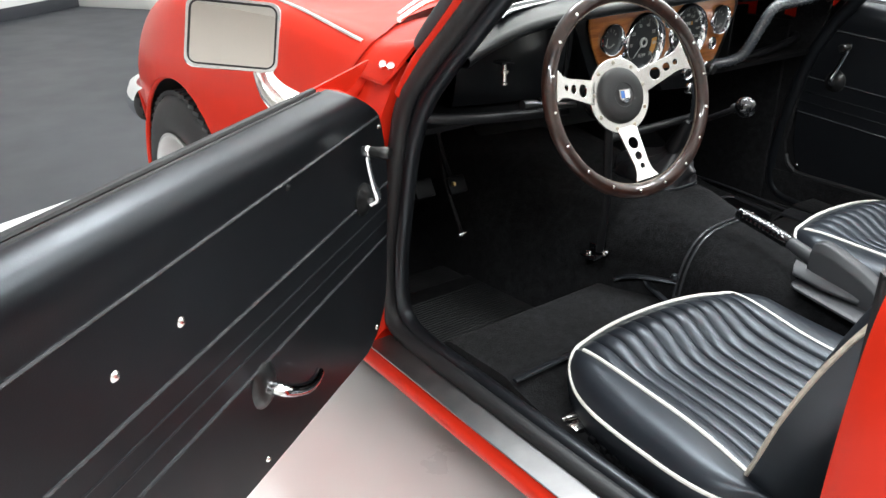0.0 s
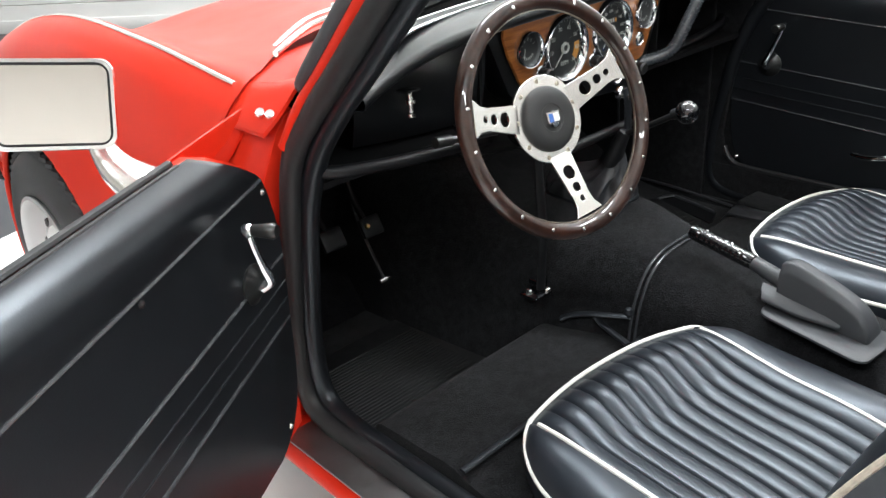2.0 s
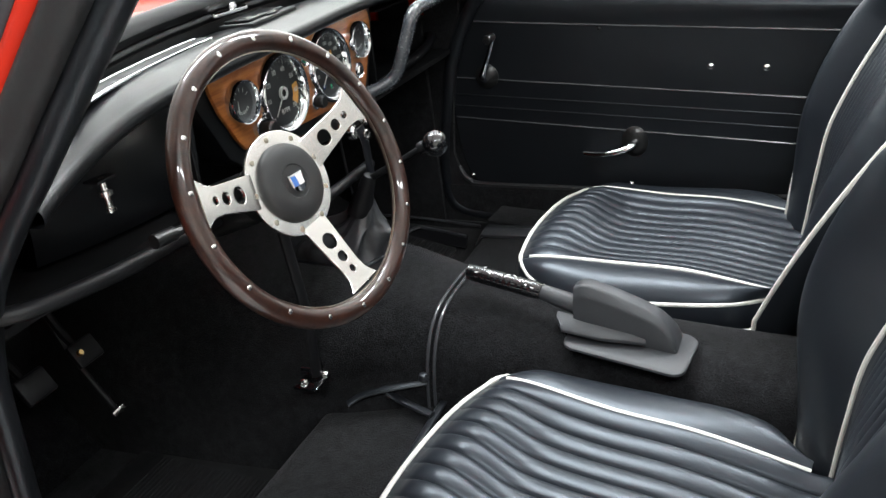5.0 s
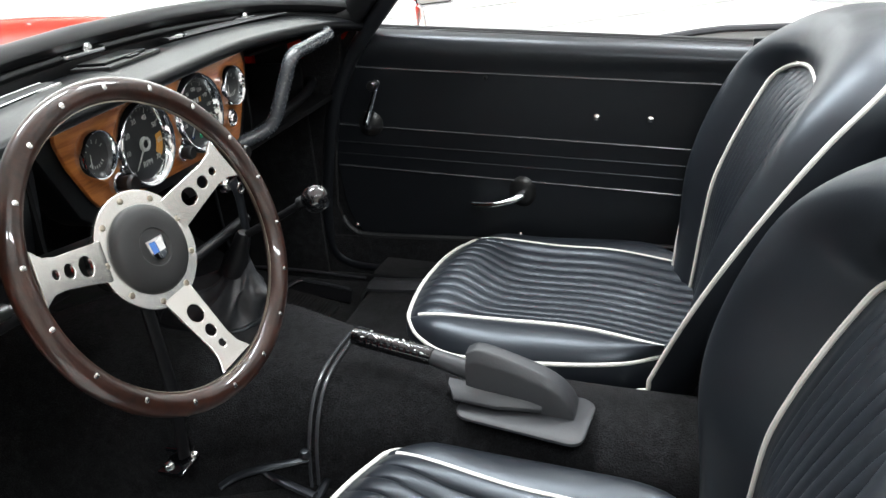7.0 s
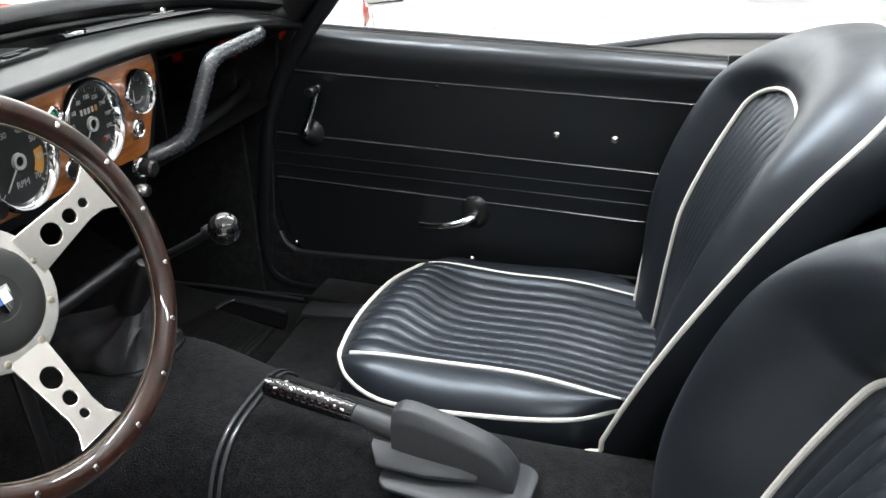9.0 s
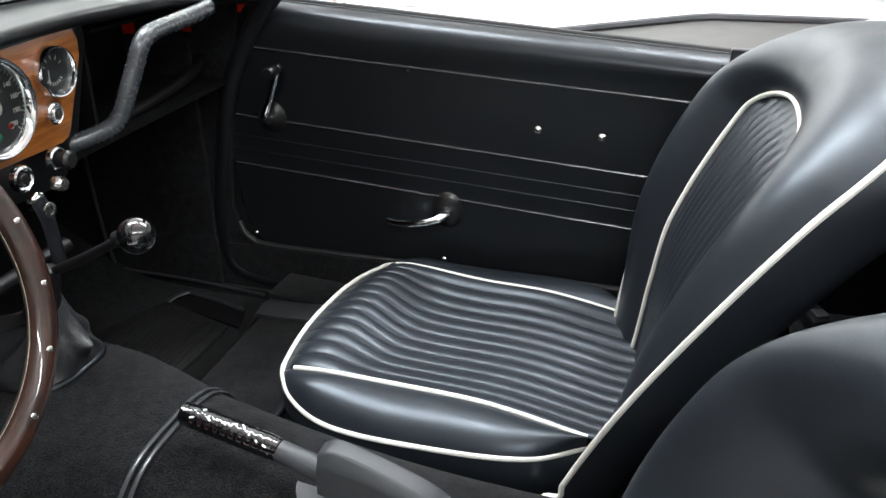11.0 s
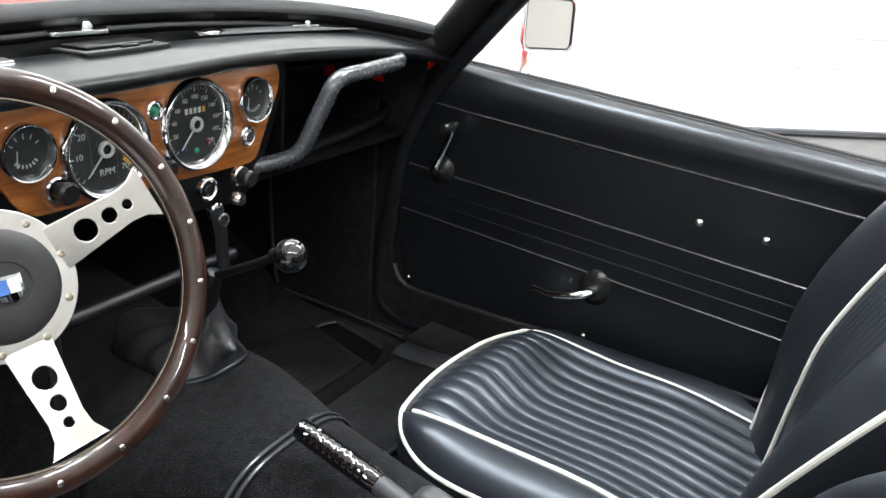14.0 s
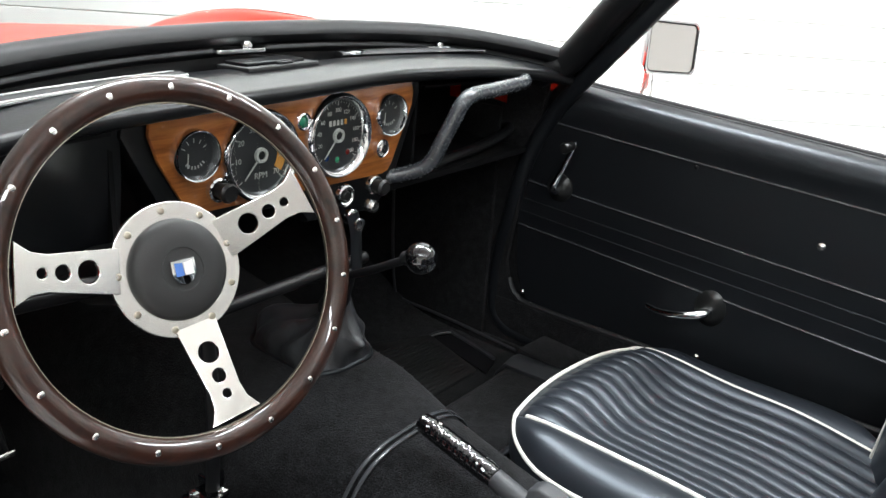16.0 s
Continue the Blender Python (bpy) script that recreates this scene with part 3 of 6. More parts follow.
# rear wings, rear deck, rear shut faces
REAR = [(0.60, 0.822), (0.655, 0.815), (0.69, 0.78), (0.712, 0.70), (0.722, 0.55), (0.716, 0.38), (0.69, 0.22)]
for side in (-1, 1):
    def rp(u, v):
        y = mix(-0.800, -2.2, u)
        k = v * (len(REAR) - 1)
        i = min(len(REAR) - 2, int(k))
        a = Vector((0, *REAR[max(0, i - 1)])), Vector((0, *REAR[i])), Vector((0, *REAR[i + 1])), Vector((0, *REAR[min(len(REAR) - 1, i + 2)]))
        t = k - i
        q = 0.5 * ((2 * a[1]) + (a[2] - a[0]) * t + (2 * a[0] - 5 * a[1] + 4 * a[2] - a[3]) * t * t + (3 * a[1] - a[0] - 3 * a[2] + a[3]) * t ** 3)
        s = 1 - 0.10 * smooth(0.4, 1, u)
        lip = 0.018 * (1 - smooth(0, 0.02, u))
        return Vector((side * (q.y * s - lip), y, q.z * (1 - 0.06 * smooth(0.5, 1, u)) + (0.04 * smooth(0, 0.3, u) if side < 0 else -0.030) * (1 - v) ** 2))
    bm = bmesh.new()
    surf(bm, rp, 60, 28)
    bpart("rear_wing", bm, RED, "red rear wing beside the door opening", 60)
    bm = bmesh.new()
    low = 0.040 if side > 0 else 0.0
    pts = [(x - 0.018, z - (low if z > 0.75 else 0)) for x, z in REAR] + [(0.605, 0.22), (0.605, 0.80 - low)]
    a0 = [bm.verts.new((side * x, -0.800, z)) for x, z in pts]
    a1 = [bm.verts.new((side * x, -0.840, z)) for x, z in pts]
    bm.faces.new(a0)
    bm.faces.new(a1)
    for i in range(len(pts)):
        j = (i + 1) % len(pts)
        bm.faces.new((a0[i], a0[j], a1[j], a1[i]))
    bpart("rear_shut_face", bm, RED)
bm = bmesh.new()
surf(bm, lambda u, v: Vector((mix(-0.60, 0.60, u), mix(-1.25, -2.2, v), 0.85 + 0.03 * math.cos((u - 0.5) * math.pi) - 0.1 * v * v)), 20, 10)
bpart("boot_lid", bm, RED)
bm = bmesh.new()
box(bm, (0, -2.2, 0.5), (1.3, 0.02, 0.56))
bpart("end_panel", bm, RED)

bm = bmesh.new()
box(bm, (0, 1.40, 0.46), (1.1, 0.02, 0.22))
bpart("nose_panel", bm, BLACK_METAL)

# front bumper with its overrider
bm = bmesh.new()
sweep(bm, spline([(-0.725, 1.16, 0.545), (-0.715, 1.26, 0.545), (-0.64, 1.38, 0.545), (-0.40, 1.46, 0.545), (0, 1.48, 0.545), (0.40, 1.46, 0.545), (0.64, 1.38, 0.545), (0.715, 1.26, 0.545), (0.725, 1.16, 0.545)], 8), 0.030, 12, flat=1.5)
bpart("bumper", bm, CHROME, "chrome wrap-round front bumper")

# cockpit tub
bm = bmesh.new()
box(bm, (0, -0.30, 0.185), (1.20, 1.75, 0.03))
bpart("floor_pan", bm, CARPET, "black carpeted floor pan")
bm = bmesh.new()
box(bm, (0, 0.56, 0.48), (1.20, 0.02, 0.60))
box(bm, (0, 0.49, 0.25), (1.17, 0.012, 0.26), m=pose(0, 0, 0, -40))
bpart("bulkhead", bm, CARPET, "black footwell bulkhead")
for side in (-1, 1):
    bm = bmesh.new()
    box(bm, (side * 0.594, 0.325, 0.49), (0.016, 0.46, 0.58), 0.003)
    bpart("kick_panel", bm, CARPET, "black footwell side panel")
    bm = bmesh.new()
    box(bm, (side * 0.592, -0.955, 0.505), (0.016, 0.34, 0.61), 0.003)
    bpart("rear_side_trim", bm, VINYL, "black rear side trim")
    bm = bmesh.new()
    box(bm, (side * 0.588, -0.35, 0.252), (0.010, 0.95, 0.10), 0.003)
    bpart("sill_carpet", bm, CARPET, "black carpet along the sill")
bm = bmesh.new()
box(bm, (0, -1.10, 0.52), (1.19, 0.02, 0.68))
box(bm, (0, -1.02, 0.40), (1.19, 0.18, 0.02))
bpart("rear_bulkhead", bm, CARPET, "black carpeted rear bulkhead")

bm = bmesh.new()
prism(bm, [(-0.02, 0.22), (0.20, 0.22), (0.20, 0.845), (0.125, 0.845), (0.125, 0.79), (0.088, 0.785), (0.088, 0.845), (0.0, 0.845), (0.012, 0.76), (0.042, 0.60), (0.056, 0.47), (0.046, 0.428), (0.024, 0.404), (-0.02, 0.393)], 0.010, Matrix(((0, 0, 1, 0.5965), (1, 0, 0, 0), (0, 1, 0, 0), (0, 0, 0, 1))))
bpart("post_lining", bm, CARPET, "black lining of the hinge post")
bm = bmesh.new()
box(bm, (0.599, -0.36, 0.300), (0.010, 0.95, 0.186), 0.004)
box(bm, (0.6198, -0.375, 0.40), (0.003, 0.93, 0.40))
bpart("sill_lining", bm, CARPET, "black sill lining")
bm = bmesh.new()
sweep(bm, spline([(0.604, 0.049, 0.436), (0.600, 0.040, 0.420), (0.600, 0.024, 0.404), (0.600, -0.02, 0.394), (0.600, -0.30, 0.394), (0.600, -0.80, 0.394)], 5), 0.0065, 8)
bpart("lining_welt", bm, RUBBER, "black rolled welt along the door opening's lining")

# raised cross member in front of the seats
for side in (-1, 1):
    bm = bmesh.new()
    e = 0.022 if side < 0 else 0.0
    prof = [(-0.03 + e, 0.20), (-0.045 + e, 0.315), (-0.06 + e, 0.328), (-0.20, 0.335), (-0.23, 0.325), (-0.42, 0.29), (-0.80, 0.28), (-0.80, 0.20)]
    x0, x1 = side * 0.10, side * 0.583
    a0 = [bm.verts.new((x0, y, z)) for y, z in prof]
    a1 = [bm.verts.new((x1, y, z)) for y, z in prof]
    bm.faces.new(a0)
    bm.faces.new(a1)
    for i in range(len(prof)):
        j = (i + 1) % len(prof)
        bm.faces.new((a0[i], a0[j], a1[j], a1[i]))
    bmesh.ops.bevel(bm, geom=[e for e in bm.edges if abs(e.verts[0].co.x - e.verts[1].co.x) > 0.2], offset=0.008, segments=2, affect="EDGES", profile=0.5)
    bpart("seat_platform", bm, CARPET, "black carpeted seat platform")
    bm = bmesh.new()
    sweep(bm, [(x1, -0.224, 0.340), (side * 0.36, -0.222, 0.342), (x0, -0.215, 0.342)], 0.0065, 8, flat=0.5)
    bpart("carpet_binding", bm, VINYL, "black vinyl carpet binding")
bm = bmesh.new()
sweep(bm, spline([(-0.186, -0.078, 0.352), (-0.172, -0.098, 0.362), (-0.158, -0.135, 0.371), (-0.132, -0.192, 0.376)], 6), 0.0075, 8, flat=0.5)
lathe(bm, [(0, 0.010), (0.006, 0.008), (0.009, 0.0)], 12, Matrix.Translation((-0.140, -0.192, 0.387)))
bpart("carpet_binding", bm, VINYL, "black vinyl carpet binding")
bm = bmesh.new()
sweep(bm, spline([(-0.154, -0.128, 0.370), (-0.156, -0.150, 0.354), (-0.172, -0.215, 0.347)], 6), 0.0075, 8, flat=0.5)
bpart("carpet_binding", bm, VINYL, "black vinyl carpet binding")
# passenger side: sloping toe board, raised block with its strap, shade plate, thin edging
bm = slab(lambda u, v: V(mix(0.17, 0.592, u), mix(-0.045, 0.55, v), curve1([(-0.05, 0.283), (0.25, 0.292), (0.36, 0.335), (0.55, 0.45)], mix(-0.045, 0.55, v))), (0, 0, -1), 0.010, 4, 24)
bpart("toe_board", bm, CARPET, "black carpeted toe board")
bm = bmesh.new()
box(bm, (0.552, -0.110, 0.322), (0.090, 0.130, 0.040), 0.007, pose(0, 0, 0, 2, 0, -4))
bpart("carpet_block", bm, CARPET, "raised carpeted block beside the sill")
bm = slab(lambda u, v: V(mix(0.452, 0.506, u), mix(-0.035, -0.165, v), 0.337 + 0.006 * math.sin(math.pi * u) - 0.028 * (1 - smooth(0, 0.14, v)) + 0.003 * smooth(0.4, 1, v)), (0, 0, -1), 0.006, 8, 14)
bpart("strap_band", bm, LEATHER, "glossy black vinyl band")
# flat black plate put in for the shade in the gap beside the mat
bm = bmesh.new()
prism(bm, [(0.468, -0.004), (0.522, 0.012), (0.548, 0.146), (0.509, 0.168)], 0.003, Matrix.Translation((0, 0, 0.288)))
bpart("gap_shade", bm, BLACK_METAL, "flat black plate for the shade in the gap beside the mat")
bm = bmesh.new()
sweep(bm, spline([(0.508, 0.170, 0.293), (0.526, 0.163, 0.296), (0.549, 0.148, 0.296), (0.548, 0.130, 0.295), (0.538, 0.075, 0.294), (0.523, 0.016, 0.293)], 4), 0.005, 8, flat=0.7)
bpart("gap_lip", bm, LEATHER, "raised lip along the gap")
bm = bmesh.new()
sweep(bm, spline([(0.574, 0.345, 0.60), (0.577, 0.345, 0.46), (0.580, 0.338, 0.345), (0.582, 0.320, 0.310), (0.582, 0.226, 0.306), (0.582, 0.137, 0.303), (0.582, 0.003, 0.294)], 6), 0.0035, 8)
bpart("edging_cord", bm, LEATHER, "thin edging cord in the footwell")

# tunnel: stations of y, half width, top height, foot height
TUN = [(-1.05, 0.115, 0.405, 0.27), (-0.70, 0.115, 0.408, 0.27), (-0.45, 0.115, 0.425, 0.28), (-0.22, 0.125, 0.468, 0.30), (-0.13, 0.150, 0.485, 0.30), (-0.06, 0.175, 0.500, 0.24), (0.12, 0.20, 0.505, 0.20), (0.30, 0.215, 0.53, 0.20), (0.55, 0.23, 0.56, 0.20)]


def tunnel(u, v, grow=0.0):
    y = mix(-1.05, 0.55, v)
    w, top, foot = (curve1([(r[0], r[k]) for r in TUN], y) for k in (1, 2, 3))
    w += grow
    a = mix(-1, 1, u)
    e = 3.2
    ang = a * math.pi / 2
    sx = math.copysign(abs(math.sin(ang)) ** (2 / e), math.sin(ang))
    cz = abs(math.cos(ang)) ** (2 / e)
    return Vector((sx * w * (1 + 0.12 * (1 - cz)) + 0.004, y, foot + (top + grow - foot) * cz))


bm = bmesh.new()
surf(bm, tunnel, 40, 90)
bpart("tunnel_carpet", bm, CARPET, "black carpet over the gearbox tunnel", 60)
bm = bmesh.new()
for d in (0.0, 0.010):
    pts = [tunnel(i / 40, (-0.205 + d + 1.05) / 1.60, 0.003) for i in range(0, 41)]
    sweep(bm, pts, 0.0030, 8, flat=0.6)
bpart("tunnel_welt", bm, WELT, "black vinyl welt across the tunnel")

# windscreen frame
RAKE = Vector((0, -0.66, 0.75)).normalized()
bm = bmesh.new()
foot = [screen_foot(-0.585 + 1.17 * i / 40) for i in range(41)]
sweep(bm, [p + V(0, -0.004, -0.004) for p in foot], 0.020, 10, flat=0.8)
sweep(bm, [p + V(0, -0.008, -0.024) for p in foot], 0.010, 10, flat=0.8)
bpart("screen_foot_frame", bm, BLACK_METAL, "black windscreen surround")
for side in (-1, 1):
    base = Vector((side * 0.585, -0.050, 0.890))

    def strip(dx, dy, down, r, name, mat, label, flat=1.0):
        """A strip along the post: dx outwards, dy forwards, with a foot that runs on below."""
        bm = bmesh.new()
        p0 = base + V(side * dx, dy, 0)
        lean = V(-side * 0.05, 0, 0)
        pts = [p0 + Vector(q) * 1.0 for q in down] + [p0, p0 + RAKE * 0.14 + lean * 0.33, p0 + RAKE * 0.43 + lean]
        sweep(bm, spline(pts, 6), r, 12, flat=flat, up=(1, 0, 0))
        bpart(name, bm, mat, label)

    strip(-0.012, 0.0, [(-side * 0.020, 0.05, -0.03), (-side * 0.006, 0.022, -0.014)], 0.026, "screen_post", BLACK_METAL, "black windscreen post")
    strip(0.026, 0.000, [(side * 0.022, 0.075, -0.105), (side * 0.012, 0.042, -0.050)], 0.013, "post_skin", RED, "red outer skin of the windscreen post")
    strip(0.030, 0.026, [(-side * 0.20, 0.150, 0.004), (-side * 0.10, 0.105, -0.008), (-side * 0.035, 0.060, -0.022), (-side * 0.006, 0.024, -0.022)], 0.0125, "screen_rubber", GREY_RUBBER, "grey rubber glazing strip")
bm = bmesh.new()
sweep(bm, [screen_foot(x) + RAKE * 0.42 + V(-0.085 * x, 0, 0) for x in [-0.585 + 1.17 * i / 24 for i in range(25)]], 0.018, 10)
bpart("header_rail", bm, BLACK_METAL, "black windscreen header rail")
bm = bmesh.new()
surf(bm, lambda u, v: screen_foot(mix(-0.575, 0.575, u)) + RAKE * (0.005 + 0.41 * v) + V(-0.085 * mix(-0.575, 0.575, u) * v, 0, 0), 24, 6)
screen = bpart("windscreen", bm, GLASS, "clear curved windscreen glass")
screen.visible_shadow = False

# wipers on the scuttle: spindle, arm, blade
for pivot, bend, tip in (((-0.375, 0.235, 0.902), (-0.46, 0.200, 0.904), (-0.555, 0.142, 0.890)), ((0.14, 0.255, 0.912), (0.0, 0.225, 0.922), (-0.15, 0.215, 0.920))):
    a, m1, b = Vector(pivot), Vector(bend), Vector(tip)
    bm = bmesh.new()
    lathe(bm, [(0.0, 0.018), (0.009, 0.016), (0.012, 0.002), (0.016, -0.02)], 14, Matrix.Translation(a))
    sweep(bm, spline([a + V(0, 0, 0.010), m1 + V(0, 0.006, 0.004), b + V(0, 0.004, 0.004)], 6), [0.0075 - 0.0003 * i for i in range(13)], 8, flat=0.4)
    wiper = bpart("wiper", bm, CHROME, "chrome windscreen wiper arm")
    bm = bmesh.new()
    d = (b - a).normalized()
    sweep(bm, spline([b + d * 0.012 + V(0, -0.006, -0.004), m1 + V(0, -0.010, -0.003), a + V(0.02, -0.016, 0.002)], 6), 0.0045, 8, flat=1.2)
    bm.transform(BZ)
    part("blade", bm, ALU, wiper, "bright wiper blade")

# ---- road wheels ----
for side, axle in ((-1, HUB_Y), (1, HUB_Y), (-1, -1.23), (1, -1.23)):
    wheel = thing("road_wheel", "black tyre on a silver painted steel wheel under the red wing", "wheel", pose(side * (0.668 if axle > 0 else 0.672), axle, HUB_Z, 0, side * 90, 0), group="road wheels")
    bm = bmesh.new()
    lathe(bm, [(0.178, -0.07), (0.20, -0.078), (0.24, -0.076), (0.268, -0.066), (0.280, -0.052), (0.285, 0.0), (0.280, 0.052), (0.268, 0.066), (0.24, 0.076), (0.20, 0.078), (0.178, 0.07), (0.178, -0.07)], 72)
    part("tyre", bm, TYRE, wheel, "black treaded tyre")
    bm = bmesh.new()
    for k in range(60):
        for h in (-0.034, 0.034):
            box(bm, (0, 0, 0), (0.010, 0.017, 0.052), 0, Matrix.Rotation(2 * math.pi * (k + (0.5 if h > 0 else 0)) / 60, 4, "Z") @ Matrix.Translation((0.283, 0, h)) @ Matrix.Rotation(0.5 if h > 0 else -0.5, 4, "X"))
    part("tread", bm, TYRE, wheel, weld=False)
    bm = bmesh.new()
    lathe(bm, [(0.183, 0.074), (0.186, 0.080), (0.178, 0.082), (0.168, 0.070), (0.160, 0.03), (0.150, 0.02), (0.138, 0.046), (0.11, 0.052), (0.09, 0.036), (0.06, 0.032), (0.045, 0.05), (0.0, 0.056)], 48)
    part("rim", bm, WHEEL_PAINT, wheel, "silver steel wheel")
    # black discs laid on the rim for the shade in its vent holes
    for k in range(10):
        bm = bmesh.new()
        lathe(bm, [(0, 0.0), (0.012, 0.0), (0.013, -0.004)], 14, Matrix.Rotation(2 * math.pi * k / 10, 4, "Z") @ Matrix.Translation((0.124, 0, 0.0515)) @ Matrix.Diagonal((0.8, 1.2, 1, 1)))
        part("vent_hole_disc", bm, BLACK_METAL, wheel, "flat dark disc for a shaded hole in the wheel")
    for k in range(4):
        bm = bmesh.new()
        lathe(bm, [(0, 0.012), (0.006, 0.011), (0.009, 0.008), (0.009, 0.0)], 6, Matrix.Rotation(math.pi * k / 2 + 0.4, 4, "Z") @ Matrix.Translation((0.075, 0, 0.034)))
        part("wheel_nut", bm, CHROME, wheel)

# ---- doors ----


def screw_bm(bm, m, r=0.0055):
    lathe(bm, [(0, 0.0035), (r * 0.6, 0.003), (r, 0.0012), (r * 1.25, 0.0), (r * 1.25, -0.002)], 14, m)
    return bm


def line_z(l, s):
    return mix(l[0], l[1], s / 0.75)


TRIM1, TRIM2, RIB3, RIB4, TRIM5 = (0.768, 0.735), (0.644, 0.606), (0.606, 0.572), (0.580, 0.545), (0.552, 0.512)
DOOR_IN = [(0.30, -0.004), (0.38, 0.0), (0.70, 0.0), (0.755, 0.002), (0.785, 0.0055), (0.801, 0.003), (0.814, -0.005), (0.822, -0.015), (0.8262, -0.025), (0.827, -0.034)]


def make_door(name, m, flip, screws, label):
    """A door in local places: x from the hinge to the latch, y towards the cockpit (times flip), z up from the ground."""
    d = thing(name, label, "car door", m @ pose(0, 0, 0), group="doors of the car")
    Z = -GROUND

    def pt(s, dy, z):
        if flip < 0:
            # the closed door's lines fall towards its latch
            z += -0.012 * s / 0.75 + smooth(0.75, 0.825, z) * (0.016 - 0.038 * s / 0.75)
        return Vector((s, flip * dy, z + Z))

    # trim panel: outline cut by rows of s for each height
    def front_edge(z):
        if flip < 0 and z > 0.72:
            return mix(-0.026, 0.010, smooth(0.72, 0.82, z))
        return curve1([(0.36, 0.105), (0.372, 0.055), (0.40, 0.012), (0.45, -0.014), (0.55, -0.026), (0.66, -0.036), (0.72, -0.026), (0.768, -0.002), (0.80, 0.045), (0.825, 0.085), (0.844, 0.112)], z)

    def rear_edge(z):
        return curve1([(0.36, 0.74), (0.40, 0.80), (0.50, 0.83), (0.75, 0.845), (0.844, 0.845)], z)

    bm = bmesh.new()

    def face(u, v):
        z = mix(0.368, 0.827, v)
        s = mix(front_edge(z), rear_edge(z), u)
        return pt(s, curve1(DOOR_IN, z), z)
    g = surf(bm, face, 60, 80)
    h = surf(bm, lambda u, v: face(u, v) * 1.0 + Vector((0, -flip * 0.006 if v < 0.9 else -flip * 0.004, 0)), 60, 80)
    edge = lambda q: q[0][:-1] + [r[-1] for r in q[:-1]] + q[-1][:0:-1] + [r[0] for r in q[:0:-1]]
    ea, eb = edge(g), edge(h)
    for i in range(len(ea)):
        bm.faces.new((ea[i], ea[(i + 1) % len(ea)], eb[(i + 1) % len(eb)], eb[i]))
    panel = part("trim_panel", bm, VINYL, d, "black vinyl door trim panel", 50)
    for l, r in ((TRIM1, 0.0026), (TRIM2, 0.0026), (RIB3, 0.0016), (RIB4, 0.0016), (TRIM5, 0.0026)):
        bm = bmesh.new()
        pts = []
        for i in range(33):
            s = mix(front_edge(line_z(l, 0)) + 0.004, 0.838, i / 32)
            z = line_z(l, s)
            pts.append(pt(s, curve1(DOOR_IN, z) + 0.0005, z))
        sweep(bm, pts, r, 6)
        part("welt", bm, WELT if r > 0.002 else VINYL, panel)
    # red shell
    bm = bmesh.new()

    def shell(u, v):
        z = mix(0.364, 0.822, v)
        s = mix(front_edge(max(z, 0.45)) - 0.012, 0.875, u)
        return z, s

    def inner(u, v):
        z, s = shell(u, v)
        return pt(s, min(curve1(DOOR_IN, z), 0) - 0.010, z)

    def outer(u, v):
        z, s = shell(u, v)
        return pt(s, -curve1([(0.364, 0.062), (0.40, 0.080), (0.55, 0.104), (0.70, 0.098), (0.80, 0.075), (0.822, 0.059)], z), z)
    a = surf(bm, inner, 24, 28)
    b = surf(bm, outer, 24, 28)
    ea, eb = edge(a), edge(b)
    for i in range(len(ea)):
        bm.faces.new((ea[i], ea[(i + 1) % len(ea)], eb[(i + 1) % len(eb)], eb[i]))
    part("door_shell", bm, RED, d, "glossy red outer door shell", 45)
    # window slot weatherstrip
    TOP0 = 0.112 if flip > 0 else 0.010
    bm = bmesh.new()
    sweep(bm, [pt(mix(TOP0, 0.86, i / 12), -0.0470, 0.8290) for i in range(13)], 0.0058, 8, flat=0.8)
    sweep(bm, [pt(mix(TOP0, 0.86, i / 12), -0.0370, 0.8265) for i in range(13)], 0.0035, 8, flat=0.8)
    part("window_seal", bm, RUBBER, d, "black rubber window slot seal")
    bm = bmesh.new()
    sweep(bm, [pt(mix(TOP0, 0.86, i / 12), -0.0600, 0.8232 if flip > 0 else 0.8235) for i in range(13)], 0.0036, 8)
    part("door_top_edge", bm, RED, d, "red edge along the door top")
    if flip > 0:
        # the outer skin runs on past the trim to a point at the hinge
        bm = bmesh.new()
        skin = [(0.125, 0.823), (0.016, 0.826), (-0.080, 0.837), (-0.066, 0.826), (-0.034, 0.806), (0.010, 0.790), (0.06, 0.785)]
        near = [bm.verts.new(pt(q, -0.046 - 0.016 * smooth(-0.08, 0.03, q), z)) for q, z in skin]
        far = [bm.verts.new(v.co + Vector((0, -0.004, 0))) for v in near]
        bm.faces.new(near)
        bm.faces.new(far)
        for i in range(len(skin)):
            j = (i + 1) % len(skin)
            bm.faces.new((near[i], near[j], far[j], far[i]))
        part("front_point", bm, RED, d, "red folded point of the door skin")
    # screws
    face_in = Matrix.Rotation(radians(-90 * flip), 4, "X")
    for s, z in screws:
        bm = bmesh.new()
        screw_bm(bm, Matrix.Translation(pt(s, curve1(DOOR_IN, z) + 0.0005, z)) @ face_in, 0.0052 if 0.66 < z < 0.69 else 0.0040)
        part("screw", bm, ALU if z < 0.70 or s < 0.05 else BLACK_METAL, d)
    # window winder
    bm = bmesh.new()
    bs, bz = 0.060, 0.648
    lathe(bm, [(0, 0.012), (0.014, 0.011), (0.020, 0.006), (0.027, 0.002), (0.027, -0.001)], 24, Matrix.Translation(pt(bs, 0.001, bz)) @ face_in)
    win = part("winder_boss", bm, PLASTIC, d, "black winder escutcheon")
    bm = bmesh.new()
